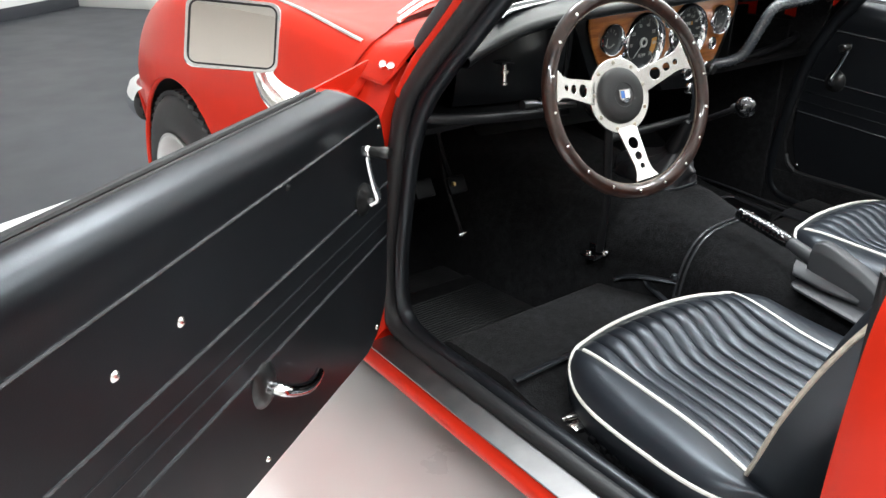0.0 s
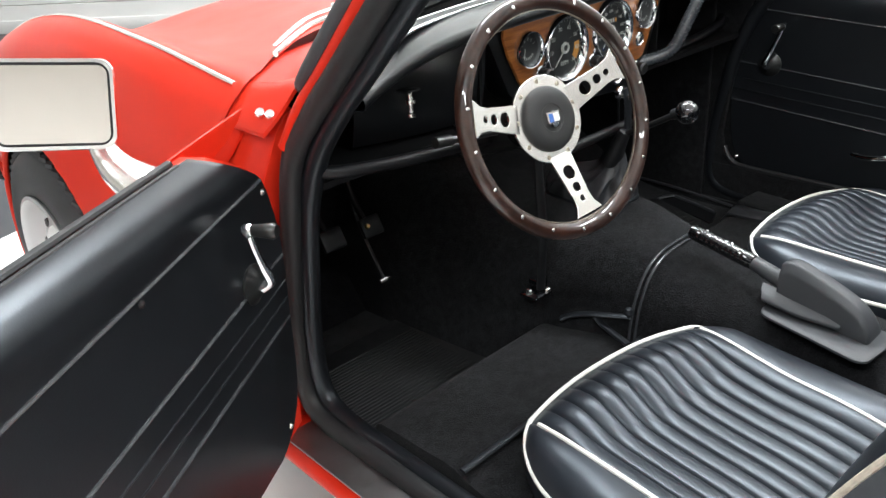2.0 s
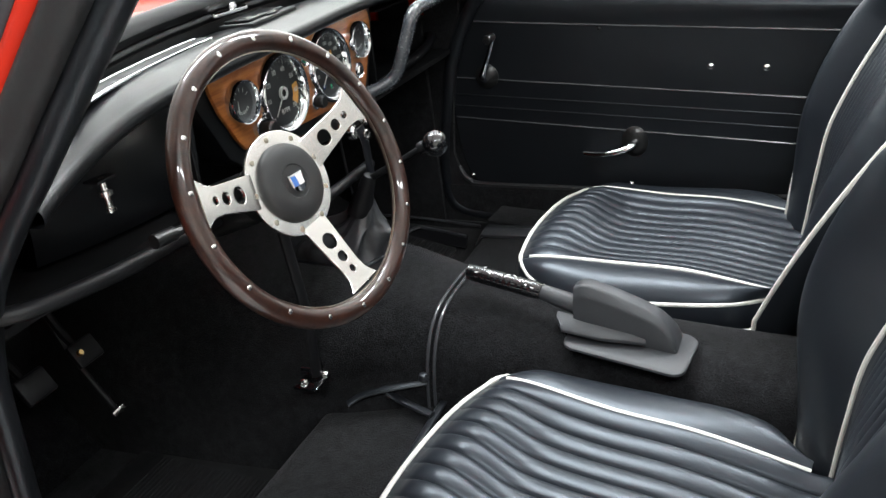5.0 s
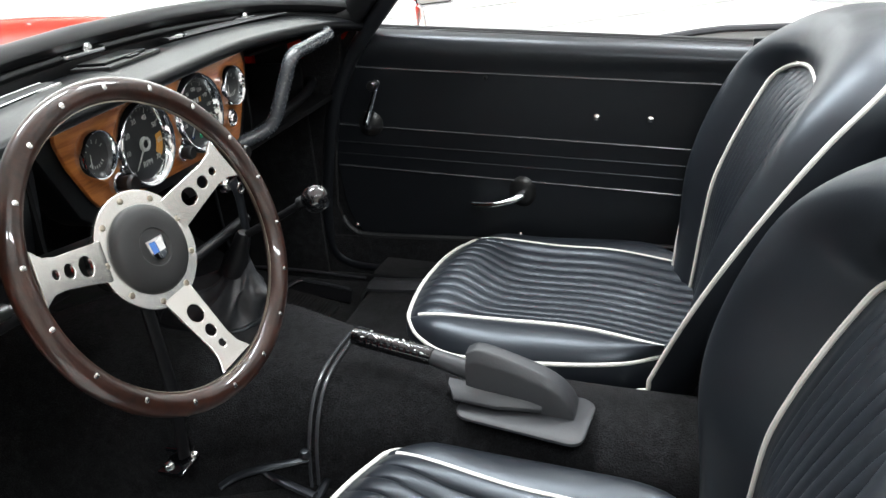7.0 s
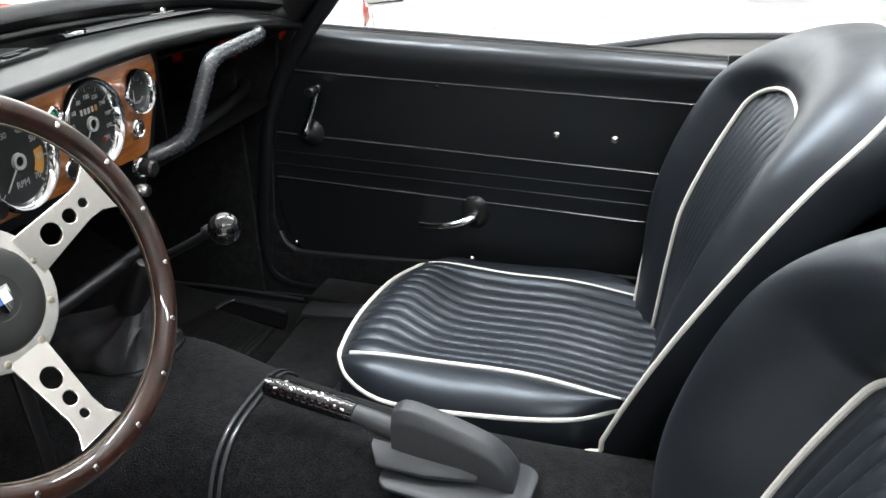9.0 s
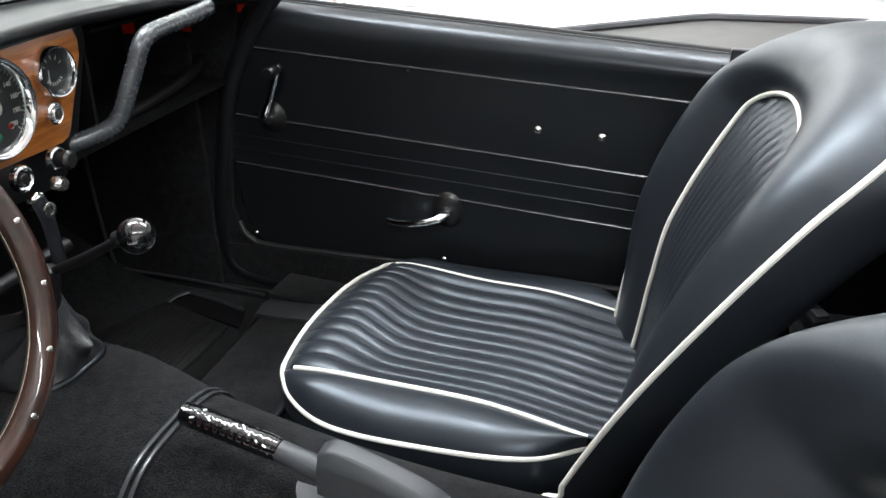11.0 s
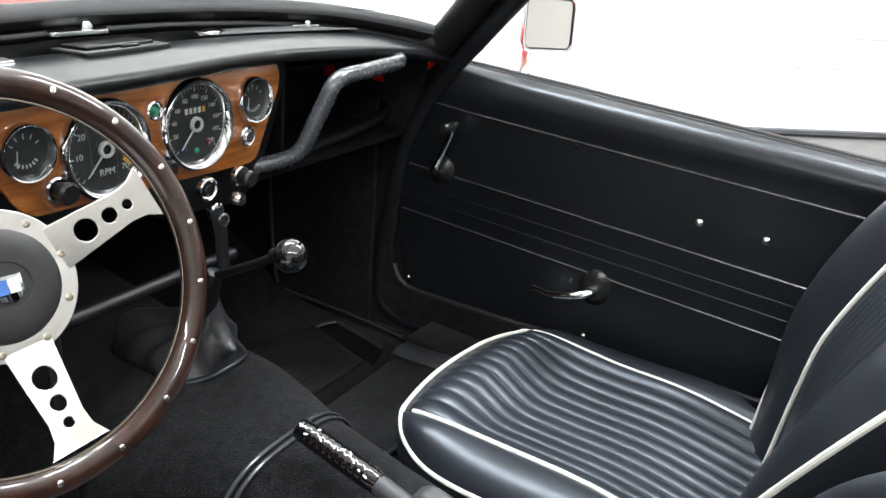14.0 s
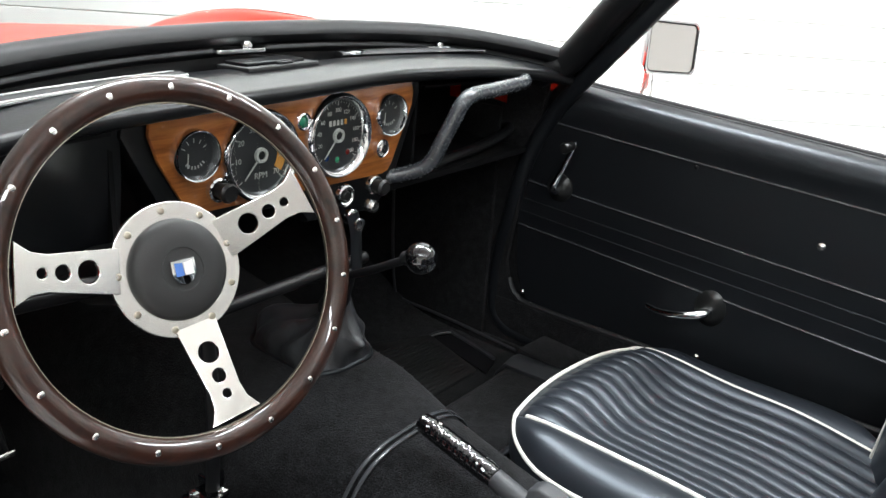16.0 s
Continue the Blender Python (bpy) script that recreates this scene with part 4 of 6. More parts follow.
    arm = spline([pt(bs - 0.002, 0.014, bz - 0.004), pt(bs - 0.001, 0.026, bz + 0.006), pt(bs + 0.008, 0.024, bz + 0.030), pt(bs + 0.022, 0.024, bz + 0.065), pt(bs + 0.032, 0.026, bz + 0.092)], 6)
    sweep(bm, arm, [mix(0.0095, 0.0055, min(1, i / 14)) for i in range(len(arm))], 10, flat=0.8)
    lathe(bm, [(0, 0.008), (0.008, 0.006), (0.010, 0.0), (0.008, -0.006), (0, -0.008)], 16, Matrix.Translation(arm[-1]) @ face_in)
    part("winder_arm", bm, CHROME, win, "chrome window winder arm")
    bm = bmesh.new()
    lathe(bm, [(0, 0.034), (0.008, 0.033), (0.0105, 0.028), (0.0085, 0.014), (0.0075, 0.0), (0, 0.0)], 16, Matrix.Translation(arm[-1] + pt(0, 0.004, -Z)) @ face_in)
    part("winder_knob", bm, PLASTIC, win, "black winder knob")
    # inner release handle
    bm = bmesh.new()
    hs, hz = 0.380, 0.503 if flip > 0 else 0.509
    lathe(bm, [(0, 0.010), (0.016, 0.009), (0.024, 0.004), (0.028, 0.0), (0.028, -0.001)], 24, Matrix.Translation(pt(hs, 0.001, hz)) @ face_in @ Matrix.Diagonal((1, 1.2, 1, 1)))
    hb = part("handle_boss", bm, PLASTIC, d, "black handle escutcheon")
    bm = bmesh.new()
    hd = 1.0 if flip > 0 else 0.62
    path = spline([pt(hs, 0.006, hz), pt(hs - 0.002, 0.026, hz - 0.002 * hd), pt(hs - 0.018, 0.034, hz - 0.012 * hd), pt(hs - 0.048, 0.036, hz - 0.026 * hd), pt(hs - 0.080, 0.032, hz - 0.034 * hd), pt(hs - 0.105, 0.026, hz - 0.034 * hd)], 6)
    sweep(bm, path, [mix(0.012, 0.006, (i / (len(path) - 1)) ** 1.2) if i < len(path) - 1 else 0.003 for i in range(len(path))], 12, flat=0.75)
    part("release_handle", bm, CHROME, hb, "polished chrome door release handle")
    # door mirror on its stalk
    ms, mz = (0.145, 0.908) if flip > 0 else (0.172, 0.907)
    bm = bmesh.new()
    foot = pt(ms - 0.030, -0.080, 0.800)
    head = pt(ms - 0.034, -0.135, 0.862)
    pth = spline([foot, foot.lerp(head, 0.4) + V(0, -flip * 0.012, 0), head, head + V(0, -flip * 0.005, 0.02)], 6)
    sweep(bm, pth, [mix(0.036, 0.012, min(1, i / 12)) for i in range(len(pth))], 14, flat=0.7)
    part("mirror_stalk", bm, ALU, d, "chrome mirror stalk")
    # head: faces back towards the driver
    nrm = (Vector((0.94, 0.515, 0.36)) if flip > 0 else Vector((1.0, -0.38, 0.10))).normalized()
    xax = Vector((0, 0, 1)).cross(nrm).normalized()
    xax = Matrix.Rotation(radians(-7 if flip > 0 else -4), 3, nrm) @ xax
    yax = nrm.cross(xax)
    c = pt(ms, -0.150, mz)
    mm = Matrix.Translation(c) @ Matrix((xax, yax, nrm)).transposed().to_4x4()
    bm = bmesh.new()
    W, H = 0.128, 0.096
    rows = []
    for (dw, z) in ((-0.055, -0.034), (-0.03, -0.030), (-0.012, -0.020), (0.0, -0.002), (0.003, 0.002), (0.001, 0.006), (-0.006, 0.006), (-0.010, 0.002)):
        rows.append([bm.verts.new(mm @ Vector((x, y, z))) for x, y in rounded(W + dw, H + dw, 0.015 + dw * 0.12)])
    for p, q in zip(rows, rows[1:]):
        for i in range(len(p)):
            bm.faces.new((p[i], p[(i + 1) % len(p)], q[(i + 1) % len(p)], q[i]))
    bm.faces.new(rows[0])
    mh = part("mirror_head", bm, CHROME, d, "chrome rectangular mirror shell")
    bm = bmesh.new()
    prism(bm, rounded(W - 0.009, H - 0.009, 0.011), 0.002, mm @ Matrix.Translation((0, 0, 0.0015)))
    part("mirror_glass", bm, MIRROR, mh, "plain mirror glass")
    bm = bmesh.new()
    sweep(bm, [mm @ Vector((x, y, 0.0045)) for x, y in rounded(W - 0.010, H - 0.010, 0.011)], 0.0010, 6, closed=True)
    part("mirror_gasket", bm, RUBBER, mh, "thin black mirror gasket")
    return d


LEFT = pose(-0.703, -0.006, GROUND) @ Matrix(((-0.833, 0.553, 0, 0), (-0.553, -0.833, 0, 0), (0, 0, 1, 0), (0, 0, 0, 1)))
make_door("open_door", LEFT, 1, [(0.518, 0.673), (0.623, 0.669), (-0.004, 0.749), (0.281, 0.746), (0.030, 0.400), (0.389, 0.389)],
          "open red car door with a black vinyl inner panel and chrome handle")
RIGHT = pose(0.612, 0.020, GROUND) @ Matrix(((0, 1, 0, 0), (-1, 0, 0, 0), (0, 0, 1, 0), (0, 0, 0, 1)))
make_door("closed_door", RIGHT, -1, [(0.531, 0.6685), (0.633, 0.666), (-0.020, 0.751), (0.313, 0.747), (0.000, 0.412), (0.372, 0.411)],
          "closed red car door with a black vinyl inner panel and chrome winder")

# ---- dashboard ----
dash = thing("dashboard", "black padded dashboard with a walnut panel of round chrome gauges", "dashboard", pose(0, 0, GROUND))


def dpart(name, bm, mat, label="", sharp=38, parent=None):
    bm.transform(BZ)
    return part(name, bm, mat, parent or dash, label, sharp)


def pad(u, v):
    """The top pad: v from the windscreen's foot to the rear lip and round under it."""
    x = mix(-0.590, 0.590, u)
    a = abs(x)
    f = screen_foot(x) + V(0, -0.008, -0.030)
    f.z = min(f.z, 0.893)
    lip_y = curve1([(-0.60, -0.105), (-0.55, -0.085), (-0.40, -0.040), (-0.24, -0.022), (0, -0.006), (0.20, 0.002), (0.30, -0.012), (0.40, -0.028), (0.60, -0.060)], x)
    lip_z = curve1([(0, 0.893), (0.20, 0.894), (0.36, 0.890), (0.50, 0.878), (0.60, 0.860)], a)
    if v < 0.72:
        t = v / 0.72
        y = mix(f.y, lip_y + 0.010, t)
        z = mix(f.z, lip_z, t) + 0.010 * math.sin(math.pi * t) * (1 - (a / 0.6) ** 4)
        return Vector((x, y, z))
    t = (v - 0.72) / 0.28
    ang = math.pi * min(1, t / 0.75)
    r = 0.010
    y = lip_y + 0.010 - r * math.sin(ang)
    z = lip_z - r + r * math.cos(ang)
    if t > 0.75:
        y += 0.05 * (t - 0.75) / 0.25
    return Vector((x, y, z))


bm = bmesh.new()
surf(bm, pad, 80, 40)
dpart("top_pad", bm, PAD_VINYL, "black grained vinyl top pad", 60)
bm = bmesh.new()
surf(bm, lambda u, v: pad(u, 0.0).lerp(screen_foot(mix(-0.590, 0.590, u)) + V(0, 0.002, -0.004), v), 60, 4)
dpart("screen_fillet", bm, PAD_VINYL, "black vinyl fillet up to the windscreen frame", 60)

# fascia: walnut panel with its black surround
PANEL = [(-0.200, 0.876), (-0.208, 0.866), (-0.210, 0.852), (-0.200, 0.820), (-0.174, 0.772), (-0.164, 0.758), (-0.148, 0.750), (0.172, 0.741), (0.184, 0.745), (0.191, 0.753), (0.234, 0.838), (0.236, 0.858), (0.230, 0.874), (0.0, 0.876)]
PANEL_Y = 0.016
bm = bmesh.new()
prism(bm, [(x, z) for x, z in PANEL[::-1]], 0.006, Matrix(((1, 0, 0, 0), (0, 0, -1, 0.008 + PANEL_Y), (0, 1, 0, 0), (0, 0, 0, 1))), 0.0015)
panel = dpart("instrument_panel", bm, WALNUT, "glossy walnut veneer instrument panel", 30)
# black fascia centre under and behind the panel, with the switch plinth
bm = bmesh.new()
plinth = [(-0.232, 0.880), (-0.238, 0.852), (-0.190, 0.752), (-0.165, 0.732), (0.010, 0.732), (0.030, 0.694), (0.165, 0.684), (0.205, 0.715), (0.262, 0.850), (0.262, 0.880)]
prism(bm, plinth[::-1], 0.05, Matrix(((1, 0, 0, 0), (0, 0, -1, 0.062 + PANEL_Y), (0, 1, 0, 0), (0, 0, 0, 1))), 0.004)
dpart("fascia", bm, PAD_VINYL, "black fascia surround", 30)

# parcel shelves: recesses on both sides with a rolled front edge
for side in (-1, 1):
    bm = bmesh.new()
    x0, x1 = side * 0.20, side * 0.588
    box(bm, ((x0 + x1) / 2, 0.130, 0.710), (abs(x1 - x0), 0.20, 0.010))
    box(bm, ((x0 + x1) / 2, 0.225, 0.755), (abs(x1 - x0), 0.012, 0.10))
    dpart("parcel_shelf", bm, UNLIT_BOARD, "black parcel shelf")
    yr = -0.030 if side < 0 else 0.050
    bm = bmesh.new()
    sweep(bm, spline([(side * 0.625, yr + 0.075, 0.750), (side * 0.585, yr + 0.02, 0.743), (side * 0.48, yr, 0.733), (side * 0.36, yr + 0.002, 0.722), (side * 0.24, yr + 0.004, 0.712), (side * 0.15, yr + 0.008, 0.700)], 6), 0.0095, 12)
    dpart("shelf_roll", bm, BLACK_METAL, "black padded shelf edge")
    bm = bmesh.new()
    x0 = side * (0.262 if side > 0 else 0.244)
    a = [(0.034, 0.88), (0.10, 0.88), (0.10, 0.71), (0.040, 0.71)]
    l0 = [bm.verts.new((x0, y, z)) for y, z in a]
    l1 = [bm.verts.new((x0 + side * 0.006, y, z)) for y, z in a]
    bm.faces.new(l0)
    bm.faces.new(l1)
    for i in range(4):
        bm.faces.new((l0[i], l0[(i + 1) % 4], l1[(i + 1) % 4], l1[i]))
    dpart("fascia_cheek", bm, UNLIT_BOARD)
# board added under the scuttle to hide its red underside
for xa, xb in ((-0.545, -0.25), (0.27, 0.575)):
    bm = slab(lambda u, v: V(mix(xa, xb, u), mix(0.040, 0.225, v) - 0.06 * abs(mix(xa, xb, u)), 0.862 - 0.018 * abs(mix(xa, xb, u))), (0, 0, 1), 0.004, 6, 4)
    dpart("scuttle_board", bm, UNLIT_BOARD)
# steering column shroud plate behind the wheel
bm = bmesh.new()
surf(bm, lambda u, v: V(mix(-0.47, -0.235, u), 0.034 + 0.050 * (1 - u) ** 2 + 0.020 * (1 - v) ** 2, mix(0.722, 0.874, v)), 10, 6)
dpart("knee_panel", bm, PAD_VINYL, "black panel behind the steering wheel")

FACE = Matrix(((1, 0, 0, 0), (0, 0, -1, 0.0), (0, 1, 0, 0), (0, 0, 0, 1)))


def gauge(x, z, r, kind):
    """A round gauge whose face looks back at the driver: local z points out of the panel."""
    m = Matrix.Translation((x, PANEL_Y - 0.0005, z - GROUND)) @ FACE
    bm = bmesh.new()
    k = r / 0.059
    lathe(bm, [(r * 0.80, -0.001), (r * 0.845, 0.006), (r * 0.90, 0.0105), (r * 0.95, 0.011), (r * 0.99, 0.008), (r, -0.0025)], 56)
    g = part("gauge", bm, CHROME, dash, "round gauge with a chrome bezel", 50, m)
    bm = bmesh.new()
    lathe(bm, [(0, 0.0), (r * 0.84, 0.0), (r * 0.84, -0.002)], 48)
    part("dial", bm, DIAL, g, "black dial with white marks")
    bm = bmesh.new()

    def bar(a, r0, r1, w):
        a = radians(90 - a)
        c, s = math.cos(a), math.sin(a)
        q = [bm.verts.new((r0 * c - w * s, r0 * s + w * c, 0.0006)), bm.verts.new((r1 * c - w * s, r1 * s + w * c, 0.0006)), bm.verts.new((r1 * c + w * s, r1 * s - w * c, 0.0006)), bm.verts.new((r0 * c + w * s, r0 * s - w * c, 0.0006))]
        bm.faces.new(q)
    if kind in ("tach", "speed"):
        n = 28 if kind == "tach" else 40
        for i in range(n + 1):
            a = -135 + 270 * i / n
            bar(a, r * (0.70 if i % 4 == 0 else 0.75), r * 0.80, 0.0007 if i % 4 == 0 else 0.0004)
    else:
        for i in range(5):
            bar(-60 + 30 * i, r * 0.45, r * 0.62, 0.0006)
        for i in range(7):
            bar(-48 + 16 * i, -r * 0.55, -r * 0.42, 0.0009)
    part("dial_marks", bm, MARK, g)
    if kind == "tach":
        words = [(str(10 * (i + 1)), -135 + 270 * (i + 1) / 7) for i in range(7)]
    elif kind == "speed":
        words = [(str(20 * (i + 1)), -135 + 270 * (i + 1) / 10) for i in range(10)]
    else:
        words = []
    for w, a in words:
        b = radians(90 - a)
        lettering(w, r * (0.17 if kind == "tach" else 0.135), MARK, g, Matrix.Translation((r * 0.59 * math.cos(b), r * 0.59 * math.sin(b), 0.0006)), "numeral")
    if kind == "tach":
        lettering("RPM", r * 0.19, MARK, g, Matrix.Translation((0, -r * 0.45, 0.0006)), "lettering")
        bm = bmesh.new()
        arc0, arc1 = [], []
        for i in range(13):
            a = radians(90 - mix(80, 128, i / 12))
            arc0.append(bm.verts.new((r * 0.46 * math.cos(a), r * 0.46 * math.sin(a), 0.0004)))
            arc1.append(bm.verts.new((r * 0.70 * math.cos(a), r * 0.70 * math.sin(a), 0.0004)))
        for i in range(12):
            bm.faces.new((arc0[i], arc0[i + 1], arc1[i + 1], arc1[i]))
        part("warning_arc", bm, AMBER, g, "amber warning arc")
    if kind == "speed":
        for i in range(5):
            bm = bmesh.new()
            box(bm, (r * (-0.24 + 0.12 * i), r * 0.30, 0.0006), (r * 0.07, r * 0.12, 0.0006))
            part("counter_digit", bm, MARK if i < 4 else AMBER, g)
        for (dx, dy, mt) in ((-0.34, -0.50, DIM_BLUE), (0.0, -0.58, GREEN), (0.34, -0.44, DIM_RED)):
            bm = bmesh.new()
            lathe(bm, [(0, 0.0012), (r * 0.06, 0.0008), (r * 0.075, 0)], 16, Matrix.Translation((r * dx, r * dy, 0)))
            part("warning_lens", bm, mt, g, "small coloured warning lens")
    # needle
    bm = bmesh.new()
    a = {"tach": -137, "speed": -138}.get(kind, -150)
    b = radians(90 - a)
    d, w = V(math.cos(b), math.sin(b), 0), V(-math.sin(b), math.cos(b), 0)
    if kind in ("tach", "speed"):
        tip, tail = d * r * 0.66, d * r * 0.10
        hubr = r * 0.17
    else:
        tip, tail = V(-0.30 * r, 0.10 * r, 0), V(-0.36 * r, -0.45 * r, 0)
        hubr = 0
    q = [tail + w * r * 0.022, tail - w * r * 0.022, tip - w * r * 0.012, tip + w * r * 0.012]
    lo = [bm.verts.new(p + V(0, 0, 0.0022)) for p in q]
    hi = [bm.verts.new(p + V(0, 0, 0.0030)) for p in q]
    bm.faces.new(hi)
    bm.faces.new(lo)
    for i in range(4):
        bm.faces.new((lo[i], lo[(i + 1) % 4], hi[(i + 1) % 4], hi[i]))
    if hubr:
        lathe(bm, [(hubr * 0.55, 0.003), (hubr * 0.6, 0.0045), (hubr * 0.95, 0.0045), (hubr, 0.001)], 24)
    part("needle", bm, MARK, g, "white needle")
    bm = bmesh.new()
    lathe(bm, [(0, 0.0062), (r * 0.5, 0.0060), (r * 0.87, 0.0056)], 40)
    gl = part("lens", bm, GLASS, g, "clear gauge glass")
    gl.visible_shadow = False
    return g


gauge(-0.155, 0.8235, 0.0315, "temp")
gauge(-0.059, 0.8078, 0.059, "tach")
gauge(0.0755, 0.8135, 0.059, "speed")
gauge(0.1785, 0.8305, 0.0315, "fuel")


def knob(x, z, prof, mat, name, label, rim=None, y=0.002):
    m = Matrix.Translation((x, PANEL_Y + y, z - GROUND)) @ FACE
    bm = bmesh.new()
    lathe(bm, prof, 28)
    k = part(name, bm, mat, dash, label, 40, m)
    if rim:
        bm = bmesh.new()
        lathe(bm, [(rim * 0.56, 0.0012), (rim * 0.66, 0.0055), (rim * 0.80, 0.0075), (rim * 0.94, 0.006), (rim, 0.0)], 28)
        part("chrome_ring", bm, CHROME, k)
    return k


knob(0.0115, 0.841, [(0, 0.006), (0.004, 0.0055), (0.0065, 0.003), (0.0065, 0)], GREEN, "indicator_lamp", "green lamp in a chrome ring", 0.0125)
knob(0.1650, 0.7818, [(0, 0.010), (0.007, 0.010), (0.009, 0.007), (0.009, 0)], ALU, "dash_switch", "round chrome switch", 0.0145)
knob(-0.124, 0.7755, [(0, 0.028), (0.010, 0.028), (0.0125, 0.024), (0.0105, 0.014), (0.0085, 0.004), (0.0085, 0)], PLASTIC, "pull_knob", "black pull knob", 0.016)
knob(0.0195, 0.7705, [(0, 0.022), (0.008, 0.022), (0.010, 0.018), (0.0085, 0.010), (0.007, 0)], PLASTIC, "pull_knob", "black pull knob", 0.013)
knob(0.0770, 0.7305, [(0, 0.008), (0.006, 0.0085), (0.0075, 0.006), (0.0075, 0)], PLASTIC, "dash_switch", "round chrome switch", 0.0165, -0.012)
knob(0.1365, 0.7345, [(0, 0.026), (0.009, 0.026), (0.012, 0.022), (0.010, 0.012), (0.008, 0)], PLASTIC, "pull_knob", "black pull knob", 0.015, -0.012)
knob(0.1275, 0.7055, [(0, 0.015), (0.007, 0.0155), (0.0095, 0.012), (0.0095, 0)], ALU, "pull_knob", "chrome pull knob", 0.0, -0.012)
knob(0.0900, 0.6960, [(0, 0.010), (0.008, 0.010), (0.010, 0.006), (0.010, 0)], ALU, "ignition_lock", "chrome ignition lock", 0.013, -0.012)

# grab handle in front of the passenger
bm = bmesh.new()
path = spline([(0.470, -0.020, 0.863), (0.440, -0.044, 0.861), (0.365, -0.043, 0.857), (0.304, -0.042, 0.854), (0.281, -0.041, 0.843), (0.271, -0.036, 0.822), (0.254, -0.026, 0.783), (0.246, -0.018, 0.759), (0.237, -0.006, 0.743), (0.222, 0.014, 0.733), (0.200, 0.036, 0.726)], 6)
sweep(bm, path, 0.0122, 14)
dpart("grab_handle", bm, HANDLE, "black hammered-finish grab handle")


def on_pad(x, back, up=0.0):
    """A place on the pad: back metres behind the windscreen's foot."""
    f = screen_foot(x)
    return V(x, f.y - back, min(f.z - 0.030, 0.893) + 0.0085 + up)


# demister vents, ashtray lid and chrome catches on the pad
bm = bmesh.new()
pts = [on_pad(mix(0.170, 0.425, i / 16), 0.028 + 0.020 * (i / 16) ** 2, 0.003) for i in range(17)]
sweep(bm, pts, [0.004 + 0.011 * math.sin(math.pi * min(1, 0.12 + i / 16)) ** 0.5 for i in range(17)], 10, flat=0.35)
dpart("demister_vent", bm, RUBBER, "thin black curved demister vent")
bm = bmesh.new()
lathe(bm, [(0, 0.005), (0.010, 0.004), (0.017, 0.0015), (0.019, -0.002)], 20, Matrix.Translation(on_pad(0.196, 0.030, 0.005)) @ pose(0, 0, 0, 0, 0, -12) @ Matrix.Diagonal((1.3, 0.6, 1, 1)))
dpart("vent_cap", bm, CHROME, "small flat chrome vent cap")
bm = bmesh.new()
box(bm, on_pad(0.360, 0.022, 0.007), (0.044, 0.014, 0.003), 0.001, pose(0, 0, 0, 0, 0, -20))
lathe(bm, [(0, 0.009), (0.005, 0.007), (0.008, 0.0), (0.008, -0.010)], 16, Matrix.Translation(on_pad(0.364, 0.022, 0.007)))
dpart("chrome_catch", bm, CHROME, "small chrome catch below the windscreen")
bm = bmesh.new()
sweep(bm, [on_pad(mix(-0.47, -0.12, i / 16), 0.060, 0.0) for i in range(17)], 0.016, 10, flat=0.3)
dpart("demister_vent", bm, RUBBER, "black demister vent")
for back in (0.046, 0.076):
    bm = bmesh.new()
    sweep(bm, [on_pad(mix(-0.468, -0.122, i / 16), back, 0.002) for i in range(17)], 0.0026, 8)
    dpart("vent_strip", bm, CHROME, "chrome edge strip of the vent")
bm = bmesh.new()
box(bm, (0.017, 0.086, 0.9035), (0.126, 0.062, 0.007), 0.002, pose(0, 0, 0, -2, 0, 3))
dpart("ashtray", bm, RUBBER, "black framed ashtray set in the pad")
bm = bmesh.new()
box(bm, (0.014, 0.090, 0.9085), (0.102, 0.044, 0.005), 0.002, pose(0, 0, 0, -2, 0, 3))
box(bm, (0.024, 0.064, 0.9085), (0.026, 0.008, 0.005), 0.002, pose(0, 0, 0, -2, 0, 3))
dpart("ashtray_lid", bm, PAD_VINYL, "black ashtray lid with a finger tab")
bm = bmesh.new()
prism(bm, rounded(0.080, 0.026, 0.009), 0.005, Matrix.Translation((0.002, 0.131, 0.917)) @ pose(0, 0, 0, 4, 0, -4), 0.0015)
lathe(bm, [(0, 0.010), (0.006, 0.008), (0.009, 0.002), (0.009, 0.0)], 18, Matrix.Translation((0.016, 0.132, 0.922)))
dpart("chrome_catch", bm, CHROME, "flat chrome catch lever below the windscreen")

# dash support strut down to the tunnel
bm = bmesh.new()
sweep(bm, [(-0.172, -0.014, 0.70), (-0.182, -0.036, 0.50), (-0.186, -0.032, 0.398)], 0.009, 10, flat=0.6)
sweep(bm, [(-0.17, -0.014, 0.634), (-0.02, -0.018, 0.637), (0.10, -0.018, 0.638)], 0.009, 10)
strut = dpart("support_strut", bm, BLACK_METAL, "black dash support strut")
bm = bmesh.new()
box(bm, (-0.186, -0.026, 0.390), (0.060, 0.040, 0.006), 0.002)
box(bm, (-0.180, -0.030, 0.404), (0.026, 0.006, 0.030), 0.002)
box(bm, (-0.186, -0.018, 0.400), (0.006, 0.026, 0.022), 0.002)
bm.transform(BZ)
part("foot_plate", bm, GLOSS_BLACK, strut, "glossy black foot bracket")
for bx, by in ((-0.204, -0.018), (-0.176, -0.040)):
    bm = bmesh.new()
    lathe(bm, [(0, 0.008), (0.005, 0.007), (0.007, 0.005), (0.007, 0.0)], 6, Matrix.Translation((bx, by, 0.393 - GROUND)))
    part("bolt", bm, ALU, strut)

